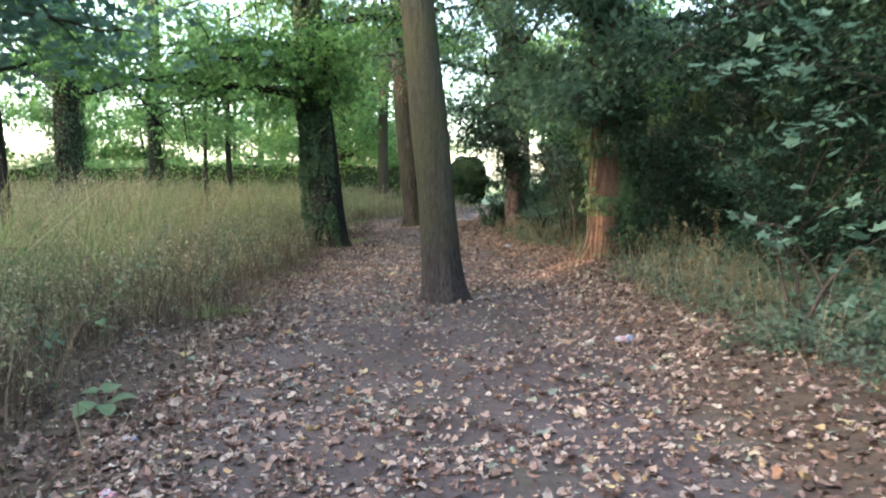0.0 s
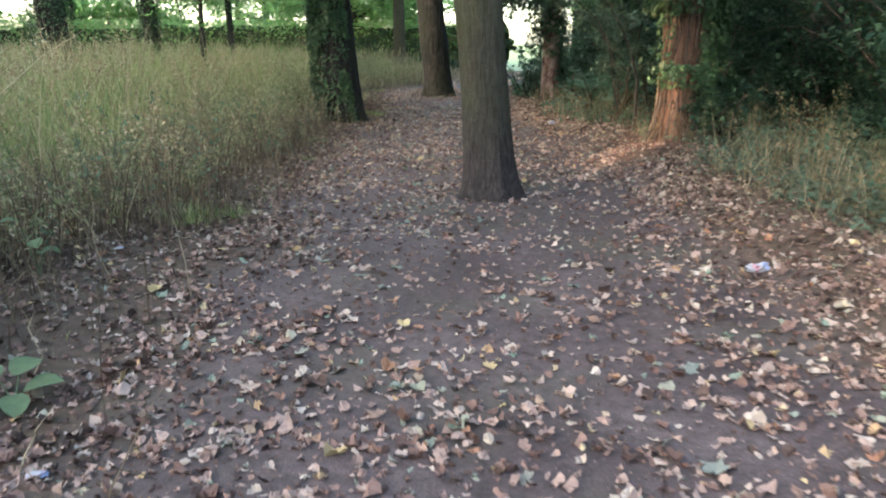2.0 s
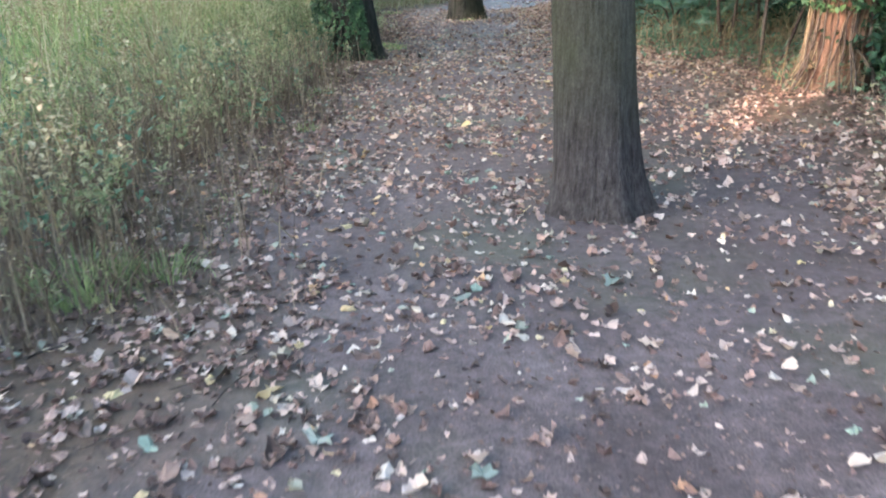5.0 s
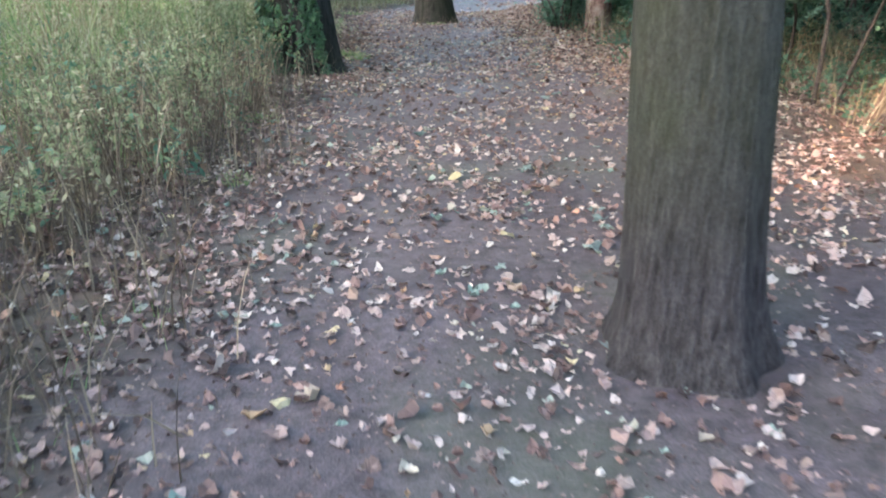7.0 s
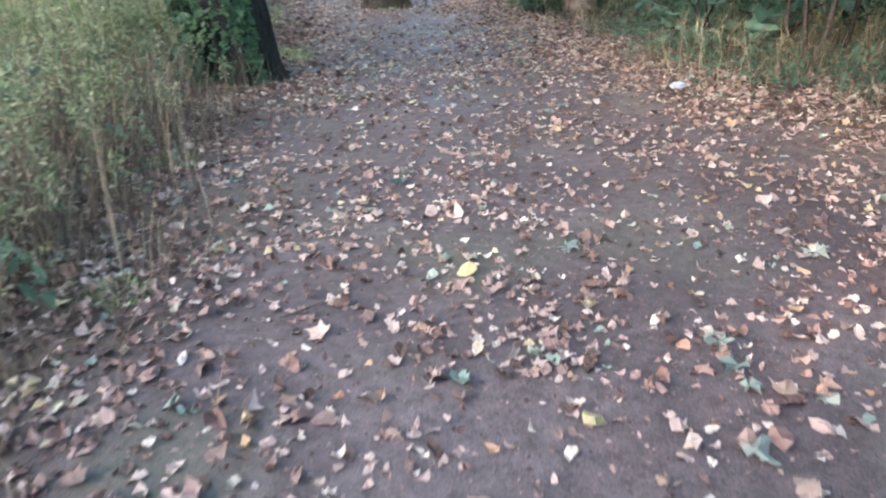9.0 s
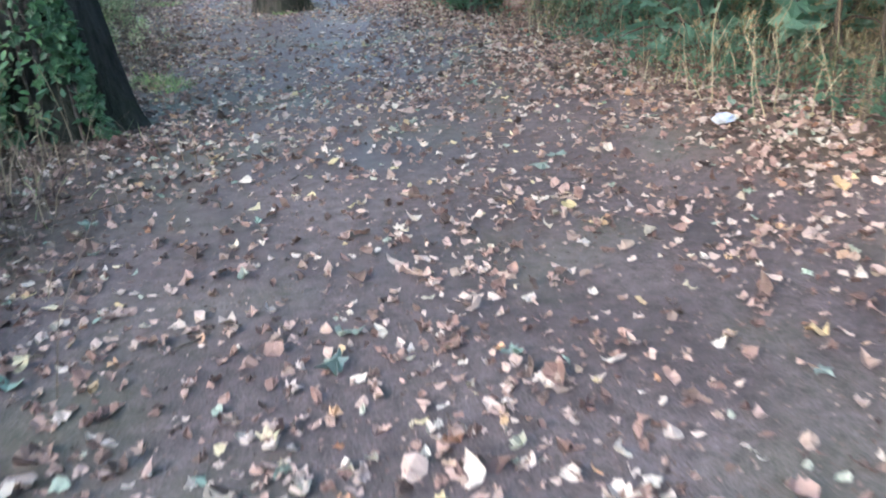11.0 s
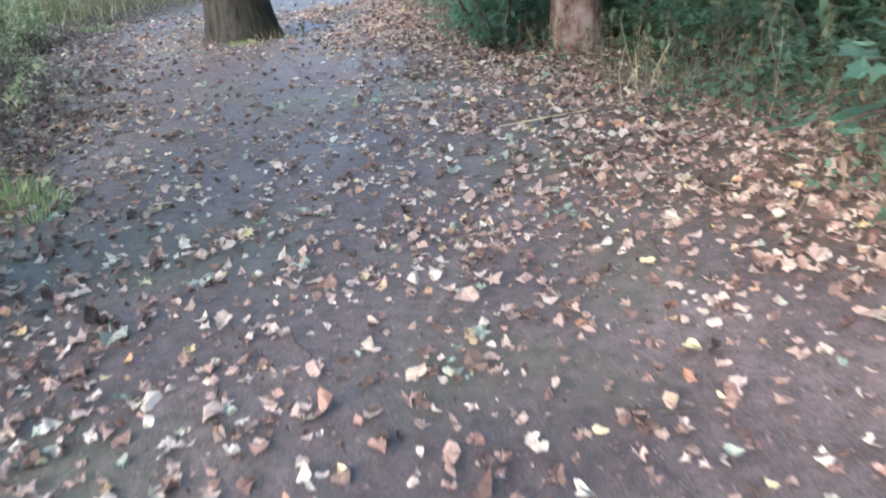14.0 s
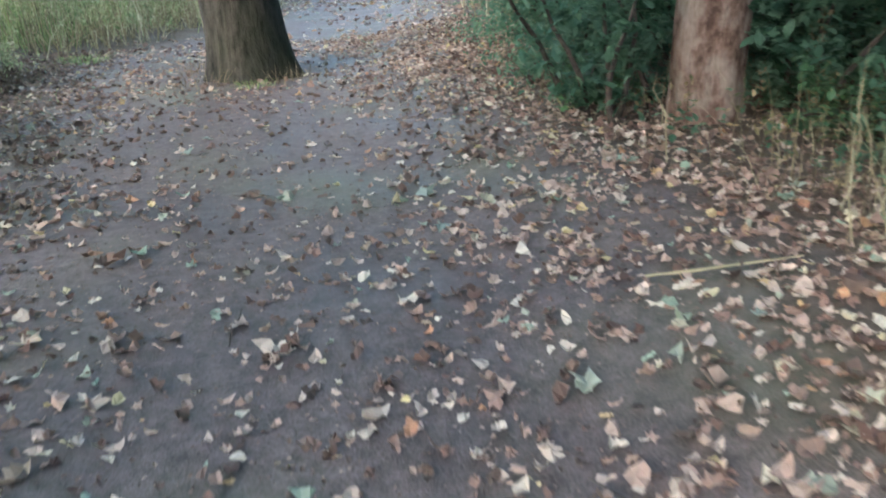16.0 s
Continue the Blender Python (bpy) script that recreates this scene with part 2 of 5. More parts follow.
def scatter(shapes, pos, yaw, tilt, spin, size):
    """Copies of the leaf shapes [(verts, faces)] joined into arrays, each turned and sized on its own."""
    pick = rng.integers(0, len(shapes), len(pos))
    allv, allf, base = [], [], 0
    for s, (v, f) in enumerate(shapes):
        k = np.nonzero(pick == s)[0]
        if not len(k):
            continue
        cy, sy, ct, st, cs, ss = np.cos(yaw[k]), np.sin(yaw[k]), np.cos(tilt[k]), np.sin(tilt[k]), np.cos(spin[k]), np.sin(spin[k])
        p = v[None] * size[k][:, None, None]
        x, y, z = p[..., 0], p[..., 1], p[..., 2]
        x, y = x * cs[:, None] - y * ss[:, None], x * ss[:, None] + y * cs[:, None]
        y, z = y * ct[:, None] - z * st[:, None], y * st[:, None] + z * ct[:, None]
        x, y = x * cy[:, None] - y * sy[:, None], x * sy[:, None] + y * cy[:, None]
        q = np.stack([x, y, z], -1) + pos[k][:, None, :]
        allv.append(q.reshape(-1, 3))
        allf.append((f[None] + (np.arange(len(k)) * len(v))[:, None, None] + base).reshape(-1, f.shape[1]))
        base += len(k) * len(v)
    return np.concatenate(allv), np.concatenate(allf)


def blade(outline, fold, curl, twist=0.0):
    """A leaf from half an outline [(x, y)], from stalk to tip, folded along its midrib and curled."""
    mid = [(0, y) for _, y in outline]
    pts = [(x, y) for x, y in outline] + mid + [(-x, y) for x, y in outline]
    v = np.array([(x, y, abs(x) * fold + curl * y * y + twist * x * y) for x, y in pts])
    n, f = len(outline), []
    for i in range(n - 1):
        for a, b in ((i, n + i), (n + i, 2 * n + i)):
            f += [(a, a + 1, b + 1), (a, b + 1, b)]
    f = [t for t in f if len({tuple(np.round(v[i], 6)) for i in t}) == 3]
    return v, np.array(f)


def star(tips, fold, curl):
    """A lobed leaf: tips = [(angle, length, notch)], a fan round its middle."""
    pts = [(0, 0)]
    for a, l, notch in tips:
        a = radians(a)
        pts += [(0.68 * l * math.cos(a - 0.26), 0.68 * l * math.sin(a - 0.26)), (l * math.cos(a), l * math.sin(a)),
                (0.68 * l * math.cos(a + 0.26), 0.68 * l * math.sin(a + 0.26)), (notch * math.cos(a + 0.45), notch * math.sin(a + 0.45))]
    v = np.array([(x, y, fold * abs(x) + curl * (x * x + y * y) + 0.06 * math.sin(9 * x + 7 * y)) for x, y in pts])
    n = len(pts) - 1
    return v, np.array([(0, 1 + i, 1 + (i + 1) % n) for i in range(n)])


DELTA = [(0, -0.5), (0.30, -0.40), (0.43, -0.12), (0.24, 0.22), (0, 0.55)]
OVAL = [(0, -0.5), (0.2, -0.28), (0.27, 0.02), (0.16, 0.32), (0, 0.52)]
LONG = [(0, -0.5), (0.13, -0.2), (0.13, 0.15), (0, 0.5)]
RAGGED = [(0, -0.5), (0.26, -0.46), (0.40, -0.2), (0.30, -0.08), (0.42, 0.06), (0.20, 0.16), (0.18, 0.36), (0, 0.5)]
TORN = [(0, -0.42), (0.34, -0.36), (0.46, 0.02), (0.22, 0.2), (0.3, 0.34), (0, 0.3)]
ROUND = [(0, -0.46), (0.32, -0.36), (0.47, -0.02), (0.34, 0.28), (0.1, 0.42), (0, 0.5)]


def crinkled(leaf, amount, seed):
    """The leaf dried out: buckled, with one side smaller than the other."""
    v, f = leaf
    v = v.copy()
    v[:, 2] += amount * np.array([noise.noise((x * 3.1 + seed, y * 3.1, seed * 0.7)) for x, y, _ in v])
    v[:, 0] *= np.where(v[:, 0] > 0, 1.0, 0.78)
    v[:, 0] += 0.12 * np.sin(v[:, 1] * 3 + seed)
    return v, f


FALLEN = [crinkled(blade(o, fo, c, w), 0.35, k * 1.7) for k, (o, fo, c, w) in enumerate((
    (DELTA, 0.1, 0.1, 0.2), (DELTA, 0.5, 0.3, -0.4), (RAGGED, -0.3, -0.5, 0.4), (RAGGED, 0.3, 0.5, 0.3), (RAGGED, 0.15, -0.2, -0.5), (TORN, 0.4, 0.3, 0.4), (TORN, -0.35, -0.4, -0.3),
    (ROUND, 0.2, 0.3, 0.5), (ROUND, -0.3, 0.2, -0.5), (OVAL, 0.6, 0.8, 0.3), (OVAL, -0.5, -0.5, 0.5), (DELTA, -0.2, 0.6, 0.7), (RAGGED, 0.8, 0.9, 0.2)))]
MAPLE_TIPS = [(-38, 0.38, 0.27), (22, 0.5, 0.32), (90, 0.58, 0.32), (158, 0.5, 0.27), (218, 0.38, 0.1)]
MAPLE = [star(MAPLE_TIPS, f, c) for f, c in ((0.1, -0.3), (0.25, 0.35), (-0.2, 0.5))]
MAPLE_FRESH = [star(MAPLE_TIPS, 0.12, -0.25), star(MAPLE_TIPS, 0.2, 0.05)]
FALLEN += [crinkled(star(MAPLE_TIPS, fo, c), 0.3, k) for k, (fo, c) in enumerate(((0.2, 0.5), (-0.3, 0.3), (0.5, -0.4)))]
CROWN = [blade([(0, -0.5), (0.3, -0.15), (0.26, 0.15), (0, 0.55)], f, c) for f, c in ((0.3, -0.3), (0.15, 0.2), (-0.2, -0.2))]
COARSE = [(np.array([(0, -0.5, 0), (0.36, 0.02, 0.12), (0, 0.55, -0.1), (-0.36, 0.02, 0.12)]), np.array([(0, 1, 2), (0, 2, 3)]))]


def leaf_cloud(name, pos, size, mat, shapes, droop=0.6):
    n = len(pos)
    v, f = scatter(shapes, pos, rng.uniform(0, 2 * np.pi, n), rng.normal(-0.25, droop, n), rng.uniform(-0.5, 0.5, n) + np.pi, rng.uniform(0.65, 1.25, n) * size)
    return fast_mesh(name, v, f, mat)


def tube(points, radii, sides=7):
    """A tapered round limb along points: verts and quads."""
    pts, vs, fs = [Vector(p) for p in points], [], []
    for i, p in enumerate(pts):
        d = (pts[min(i + 1, len(pts) - 1)] - pts[max(i - 1, 0)]).normalized()
        a = d.orthogonal().normalized() if i == 0 else (a - d * a.dot(d)).normalized()
        b = d.cross(a)
        vs += [p + (a * math.cos(2 * math.pi * k / sides) + b * math.sin(2 * math.pi * k / sides)) * radii[i] for k in range(sides)]
    for i in range(len(pts) - 1):
        for k in range(sides):
            k2 = (k + 1) % sides
            fs.append((i * sides + k, i * sides + k2, (i + 1) * sides + k2, (i + 1) * sides + k))
    return np.array([tuple(v) for v in vs]), np.array(fs)


def join(pieces):
    vs, fs, n = [], [], 0
    for v, f in pieces:
        vs.append(v)
        fs.append(f + n)
        n += len(v)
    return np.concatenate(vs), np.concatenate(fs)


# ---- the ground: one sheet to the horizon ----
def axis(lo, hi, step, far_lo, far_hi):
    a = list(np.arange(lo, hi + 1e-6, step))
    s = step
    while a[-1] < far_hi:
        s *= 1.35
        a.append(a[-1] + s)
    s = step
    while a[0] > far_lo:
        s *= 1.35
        a.insert(0, a[0] - s)
    return np.array(a)


gx, gy = axis(-5, 5, 0.09, -700, 700), axis(0, 30, 0.09, -300, 1200)
mx_, my_ = np.meshgrid(gx, gy)
gv = np.stack([mx_, my_, ground_z(mx_, my_)], -1).reshape(-1, 3)
nx, ny = len(gx), len(gy)
ii = (np.arange(ny - 1)[:, None] * nx + np.arange(nx - 1)[None]).ravel()
SOIL, _t, _b = material("soil", 0.7, 0.33)
_a = _t.nodes.new("ShaderNodeAttribute")
_a.attribute_name = "cover"
_sep = _t.nodes.new("ShaderNodeSeparateColor")
_t.links.new(_a.outputs["Color"], _sep.inputs[0])
_n1, _n2, _n3 = noise_tex(_t, 1.3, 6), noise_tex(_t, 14, 6, rough=0.7), noise_tex(_t, 120, 3)
_path = ramp(_t, _n1, [(0.3, (0.066, 0.050, 0.048)), (0.55, (0.097, 0.076, 0.073)), (0.75, (0.128, 0.104, 0.100))])
_path = mix(_t, 0.8, _path, ramp(_t, _n2, [(0.34, (0.42, 0.39, 0.37)), (0.5, (0.85, 0.84, 0.83)), (0.66, (1.25, 1.22, 1.2))]), "MULTIPLY")
_path = mix(_t, 0.75, _path, ramp(_t, _n3, [(0.35, (0.45, 0.44, 0.43)), (0.6, (1.15, 1.15, 1.15))]), "MULTIPLY")
_path = mix(_t, ramp(_t, noise_tex(_t, 0.8, 5), [(0.5, (0, 0, 0)), (0.68, (0.55, 0.55, 0.55))]), _path, mix(_t, 0.6, _path, (0.075, 0.09, 0.045)))
_humus = ramp(_t, _n2, [(0.3, (0.03, 0.022, 0.016)), (0.7, (0.10, 0.07, 0.045))])
_field = ramp(_t, _n1, [(0.3, (0.10, 0.17, 0.04)), (0.7, (0.22, 0.27, 0.09))])
_c = mix(_t, _sep.outputs[0], _humus, _path)
_c = mix(_t, _sep.outputs[1], _c, _field)
_t.links.new(_c, _b.inputs["Base Color"])
_t.links.new(ramp(_t, _n1, [(0.35, (0.58, 0.58, 0.58)), (0.6, (0.8, 0.8, 0.8))]), _b.inputs["Roughness"])
bump(_t, _b, mix(_t, 0.25, _n2, _n3), 0.7, 0.014)
gme = fast_mesh("ground", gv, np.stack([ii, ii + 1, ii + nx + 1, ii + nx], -1), SOIL, True)
cover = np.zeros((len(gv), 4), np.float32)
cover[:, 0] = np.clip((inside(gv[:, 0], gv[:, 1]) - 0.1) / 0.5, 0, 1)
cover[:, 1] = np.maximum(np.clip((gv[:, 1] - 40) / 4, 0, 1), np.where(gv[:, 0] < 0, 0.55, 0.25) * np.clip((-inside(gv[:, 0], gv[:, 1]) - 1.3) / 1.5, 0, 1))
cover[:, 3] = 1
gme.attributes.new("cover", "FLOAT_COLOR", "POINT").data.foreach_set("color", cover.ravel())
tagged(new("ground", gme), "dark trodden earth path between leaf-strewn grassy verges", "ground", kind="structure")


# ---- trees ----
DENSITY = 0.37   # leaves in the crowns

def trunk_mesh(name, radius, height, lean, bend, mat, flare=0.35, lobes=5, phase=0.0, rough=0.03, sides=36):
    """radius: at the foot above its flare and at the top. lean: metres sideways per metre."""
    zs = np.concatenate([np.linspace(-0.25, 0.8, 15), np.linspace(0.95, height, 24)])
    th = np.linspace(0, 2 * np.pi, sides, endpoint=False)
    vs = []
    for z in zs:
        h = max(z, 0) / height
        r = radius[0] + (radius[1] - radius[0]) * h
        swell = flare * math.exp(-max(z, -0.1) / 0.22)
        rr = r * (1 + swell * (0.72 + 0.28 * np.cos(lobes * th + phase)))
        rr = rr + rough * r * np.sin(th * 11 + 2 * np.sin(z * 1.3 + phase)) * 0.5
        rr = rr * (1 + 0.055 * noise.noise((phase, 1.5, z * 1.9)) + 0.03 * noise.noise((phase, 4.5, z * 4.3)))
        rr = rr * (1 + 0.9 * rough * np.array([noise.noise((2.2 * math.cos(a) + phase, 2.2 * math.sin(a), z * 1.1)) * 2.5 for a in th]))
        cx, cy = lean[0] * z + bend * math.sin(z * 0.7 + phase), lean[1] * z + bend * math.cos(z * 0.6 + phase)
        vs.append(np.stack([cx + rr * np.cos(th), cy + rr * np.sin(th), np.full(sides, z)], -1))
    v = np.concatenate(vs)
    f = [(i * sides + k, i * sides + (k + 1) % sides, (i + 1) * sides + (k + 1) % sides, (i + 1) * sides + k) for i in range(len(zs) - 1) for k in range(sides)]
    return fast_mesh(name, v, np.array(f), mat, True)


def limb_path(start, aim, length, sag=0.12, steps=6):
    p, d, out = Vector(start), Vector(aim).normalized(), [Vector(start)]
    for i in range(steps):
        d = (d + Vector((rng.normal(0, 0.14), rng.normal(0, 0.14), rng.normal(0, 0.1) - sag * i / steps))).normalized()
        p = p + d * (length / steps)
        out.append(p.copy())
    return out


def clumps(centres, spread, count):
    """Leaf places in uneven clumps round the centres."""
    out = []
    for c in centres:
        k = max(1, int(count * rng.uniform(0.5, 1.5)))
        p = rng.normal(0, 1, (k, 3))
        p /= np.linalg.norm(p, axis=1)[:, None]
        p *= rng.uniform(0.15, 1, (k, 1)) ** 0.6
        out.append(np.array(c) + p * np.array([spread, spread, spread * 0.55]) * rng.uniform(0.7, 1.25))
    return np.concatenate(out)


def tree(x, y, label, radius, height, lean=(0, 0), bend=0.03, bark=None, crown=None, crown_from=4.0, limbs=9, reach=3.5, leaf=0.13, per=150,
         spread=0.75, ivy=None, flare=0.35, phase=0.0, shapes=None, extra=(), low=0.1):
    z0 = float(ground_z(x, y))
    top = empty("tree", x, y, z0, label, "tree", "trees of the wood")
    part("trunk", trunk_mesh("trunk", radius, height, lean, bend, bark or BARK, flare, phase=phase), top)
    wood = BARK_DARK if bark in (PLATE, BARK_RED) else (bark or BARK)
    centres = []
    aims = [(crown_from + (height - crown_from) * (i + 0.3) / limbs, i * 2.4 + phase, reach * rng.uniform(0.7, 1.2), low) for i in range(limbs)]
    for z, az, length, rise in aims + list(extra):
        d = (math.cos(az), math.sin(az), rise + rng.uniform(0, 0.35))
        pts = limb_path((lean[0] * z, lean[1] * z, z), d, length)
        r = radius[1] * 0.42
        v, f = tube(pts, [r * (1 - 0.82 * i / (len(pts) - 1)) for i in range(len(pts))])
        pieces = []
        limb = part("limb", fast_mesh("limb", v, f, wood, True), top)
        for i in range(2, len(pts)):
            for s in range(2):
                q = limb_path(pts[i], (rng.normal(), rng.normal(), rng.normal(0, 0.5)), length * 0.3, 0.3, 4)
                pieces.append(tube(q, [r * 0.3, r * 0.22, r * 0.15, r * 0.1, r * 0.05], 5))
                centres += [q[2], q[4]]
            centres.append(pts[i])
        v, f = join(pieces)
        tagged(part("twig_spray", fast_mesh("twig_spray", v, f, wood, True), limb), kind="stuff")
    if centres and crown:
        part("crown", leaf_cloud("crown", clumps(centres, spread, per * DENSITY), leaf, crown, shapes or CROWN), top)
    if ivy:
        ivy_on(top, radius, height, lean, *ivy)
    return top


def ivy_on(top, radius, height, lean, count, z0, z1, az0, az1, thick, bare=0.52):
    """Ivy on the trunk between two heights and, round it, two angles."""
    z = rng.uniform(z0, z1, count * 2)
    az = rng.uniform(az0, az1, count * 2)
    thin = vnoise(az * 1.2 + 7 * lean[0], z * 1.1, 0.55) + 0.25 * vnoise(az * 4, z * 4, 0.5) + 0.12 * np.exp(-((z - 0.25) / 0.4) ** 2) - 0.28 * np.exp(-((z - 1.15) / 0.4) ** 2)
    keep = (thin > bare) | (rng.random(len(z)) < 0.12)
    z, az = z[keep], az[keep]
    count = len(z)
    r = radius[0] + (radius[1] - radius[0]) * z / height
    r = r * (1.06 + 0.42 * np.exp(-z / 0.22)) + 0.02 + thick * np.clip(0.15 + vnoise(az * 0.8, z, 0.45) * 1.3, 0.1, 1.5) * rng.uniform(0.3, 1, count)
    p = np.stack([lean[0] * z + r * np.cos(az), lean[1] * z + r * np.sin(az), z], -1)
    v, f = scatter(IVY, p, az + np.pi / 2 + rng.normal(0, 0.5, count), rng.normal(0.95, 0.6, count), rng.uniform(-1.0, 1.0, count) + np.pi, rng.uniform(0.05, 0.105, count))
    part("ivy", fast_mesh("ivy", v, f, LEAF_IVY), top, "dark glossy ivy leaves climbing the trunk")
    stems = []
    for i in range(9):
        a, zz = rng.uniform(az0, az1), max(z0, 0)
        pts, rad = [], []
        while zz < z1:
            rr = (radius[0] + (radius[1] - radius[0]) * zz / height) * (1 + 0.36 * math.exp(-zz / 0.22)) + 0.012
            pts.append((lean[0] * zz + rr * math.cos(a), lean[1] * zz + rr * math.sin(a), zz))
            rad.append(rng.uniform(0.008, 0.016))
            zz += 0.25
            a += rng.normal(0, 0.09)
        if len(pts) > 2:
            stems.append(tube(pts, rad, 5))
    v, f = join(stems)
    part("ivy_stem", fast_mesh("ivy_stem", v, f, TWIG, True), top)


IVY = [star([(-60, 0.34, 0.22), (15, 0.5, 0.3), (90, 0.62, 0.3), (165, 0.5, 0.22), (240, 0.34, 0.12)], 0.12, -0.2), blade(OVAL, 0.2, -0.2)]
PI = math.pi
tree(0.025, 9.10, "brown-barked tree with a straight bare trunk standing in the path", (0.245, 0.162), 9, (-0.086, 0.0), 0.02, BARK, LEAF_CROWN, 5.2, 10, 3.6, 0.15, 110, flare=0.5, phase=0.6)
tree(-2.53, 16.4, "ivy-clad tree with a dark flaring trunk in the grass", (0.35, 0.24), 10, (-0.06, 0.02), 0.05, BARK_DARK, LEAF_CROWN, 3.6, 11, 4.2, 0.14, 150,
     ivy=(7000, 0.0, 5.5, 2.0, 5.45, 0.14, 0.47), flare=0.4, phase=1.3, extra=[(3.3, 3.4, 3.6, -0.05), (3.6, 4.4, 3.2, -0.1), (3.5, 2.9, 4.6, 0.0), (3.2, 5.2, 2.4, 0.0)])
tree(-0.79, 23.95, "tall tree with furrowed dark bark beside the path", (0.415, 0.28), 11, (-0.07, 0.0), 0.05, BARK_DARK, LEAF_CROWN, 4.6, 10, 4.2, 0.17, 110, flare=0.38, phase=2.1)
tree(2.78, 11.95, "reddish-barked tree half hidden by ivy and creepers", (0.30, 0.22), 10, (-0.03, 0.02), 0.04, BARK_RED, LEAF_MID, 3.4, 10, 3.8, 0.11, 165,
     ivy=(5200, 0.2, 5.5, -1.35, 1.9, 0.34), flare=0.32, phase=0.2, extra=[(3.6, 2.6, 2.0, 0.5), (3.5, 4.4, 2.2, -0.1), (3.2, 5.2, 1.8, -0.15), (2.9, 3.3, 1.9, -0.4), (2.7, 3.9, 1.6, -0.35), (3.1, 2.9, 2.0, -0.3)])
tree(1.95, 19.6, "pale pinkish-barked tree with ivy on one side", (0.205, 0.16), 10, (-0.02, 0.0), 0.03, PLATE, LEAF_MID, 3.0, 10, 3.6, 0.11, 175,
     ivy=(4600, 1.0, 5.5, 0.0, 6.28, 0.26, 0.3), flare=0.22, phase=1.0, extra=[(2.4, 3.3, 1.6, -0.05), (2.9, 3.9, 2.2, -0.1), (2.5, 4.4, 1.7, -0.2)])
tree(-12.4, 24.5, "ivy-covered tree rising from tall grass", (0.42, 0.3), 9, (0.0, 0.0), 0.05, BARK_DARK, LEAF_CROWN, 3.6, 9, 4.2, 0.18, 100, ivy=(3000, 0.3, 6.0, 0, 6.28, 0.28, 0.2), phase=0.4)
tree(-11.8, 30.5, "slender ivy-wrapped tree in the meadow", (0.28, 0.2), 9, (0.01, 0.0), 0.05, BARK_DARK, LEAF_LIGHT, 3.2, 9, 3.8, 0.2, 90, ivy=(1800, 0.3, 5.0, 0, 6.28, 0.14, 0.3), phase=1.9)
tree(-7.2, 22.5, "young thin sapling standing in tall grass", (0.075, 0.04), 5.5, (0.03, 0.0), 0.06, BARK_DARK, LEAF_LIGHT, 2.2, 8, 1.9, 0.13, 40, spread=0.5, phase=2.7)
tree(-7.6, 12.6, "young tree with a thin dark trunk in the grass", (0.14, 0.1), 7, (-0.03, 0.0), 0.04, BARK_DARK, LEAF_CROWN, 3.0, 8, 2.8, 0.13, 110, phase=0.9)
tree(-4.9, 5.0, "tree with low leafy branches over the meadow edge", (0.2, 0.13), 7, (0.0, 0.0), 0.03, BARK, LEAF_BLUE, 3.2, 6, 2.4, 0.15, 60, shapes=MAPLE_FRESH, phase=1.1,
     extra=[(2.6, 0.25, 2.2, 0.0), (2.8, 0.7, 2.4, 0.02), (2.8, 1.1, 2.8, 0.05)])
tree(-2.6, 33.5, "pale slim tree beyond the bend of the path", (0.26, 0.18), 9, (0.02, 0.0), 0.05, BARK, LEAF_LIGHT, 3.8, 9, 3.6, 0.2, 80, phase=2.0)
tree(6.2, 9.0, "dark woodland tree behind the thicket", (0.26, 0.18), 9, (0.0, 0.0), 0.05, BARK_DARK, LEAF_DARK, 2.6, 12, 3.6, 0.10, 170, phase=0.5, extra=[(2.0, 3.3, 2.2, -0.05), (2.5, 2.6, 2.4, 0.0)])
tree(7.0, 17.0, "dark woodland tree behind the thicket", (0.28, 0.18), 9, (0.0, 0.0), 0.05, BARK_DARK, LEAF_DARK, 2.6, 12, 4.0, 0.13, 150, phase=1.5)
tree(6.0, 25.5, "dark woodland tree behind the thicket", (0.28, 0.18), 9, (0.0, 0.0), 0.05, BARK_DARK, LEAF_CROWN, 2.6, 12, 4.0, 0.17, 130, phase=2.5)
for x, y, h, r in ((-8.6, 30, 8, 2.8), (-6.0, 34, 8, 2.8), (-18.5, 24, 8, 3.0), (-22, 30, 9, 3.4)):
    tree(x, y, "slim light green tree in the meadow", (0.12, 0.08), h, (rng.normal(0, 0.02), 0), 0.06, BARK_DARK, LEAF_LIGHT, 2.6, 9, r, 0.2, 55, spread=0.9, phase=rng.uniform(0, 6))
for x, y, h, r in ((-23, 48, 11, 5), (-14, 58, 12, 5.5), (-6.5, 50, 11, 4.6), (-1.5, 58, 12, 5.5), (-31, 38, 11, 5), (8.5, 38, 10, 4.5), (12, 52, 11, 5), (-38, 50, 12, 6), (-5.5, 41.5, 9, 3.6)):
    tree(x, y, "leafy tree at the far side of the meadow", (0.3, 0.2), h, (rng.normal(0, 0.02), 0), 0.06, BARK_DARK, LEAF_LIGHT, 2.4, 11, r, 0.34, 48, spread=1.2, shapes=COARSE, phase=rng.uniform(0, 6))


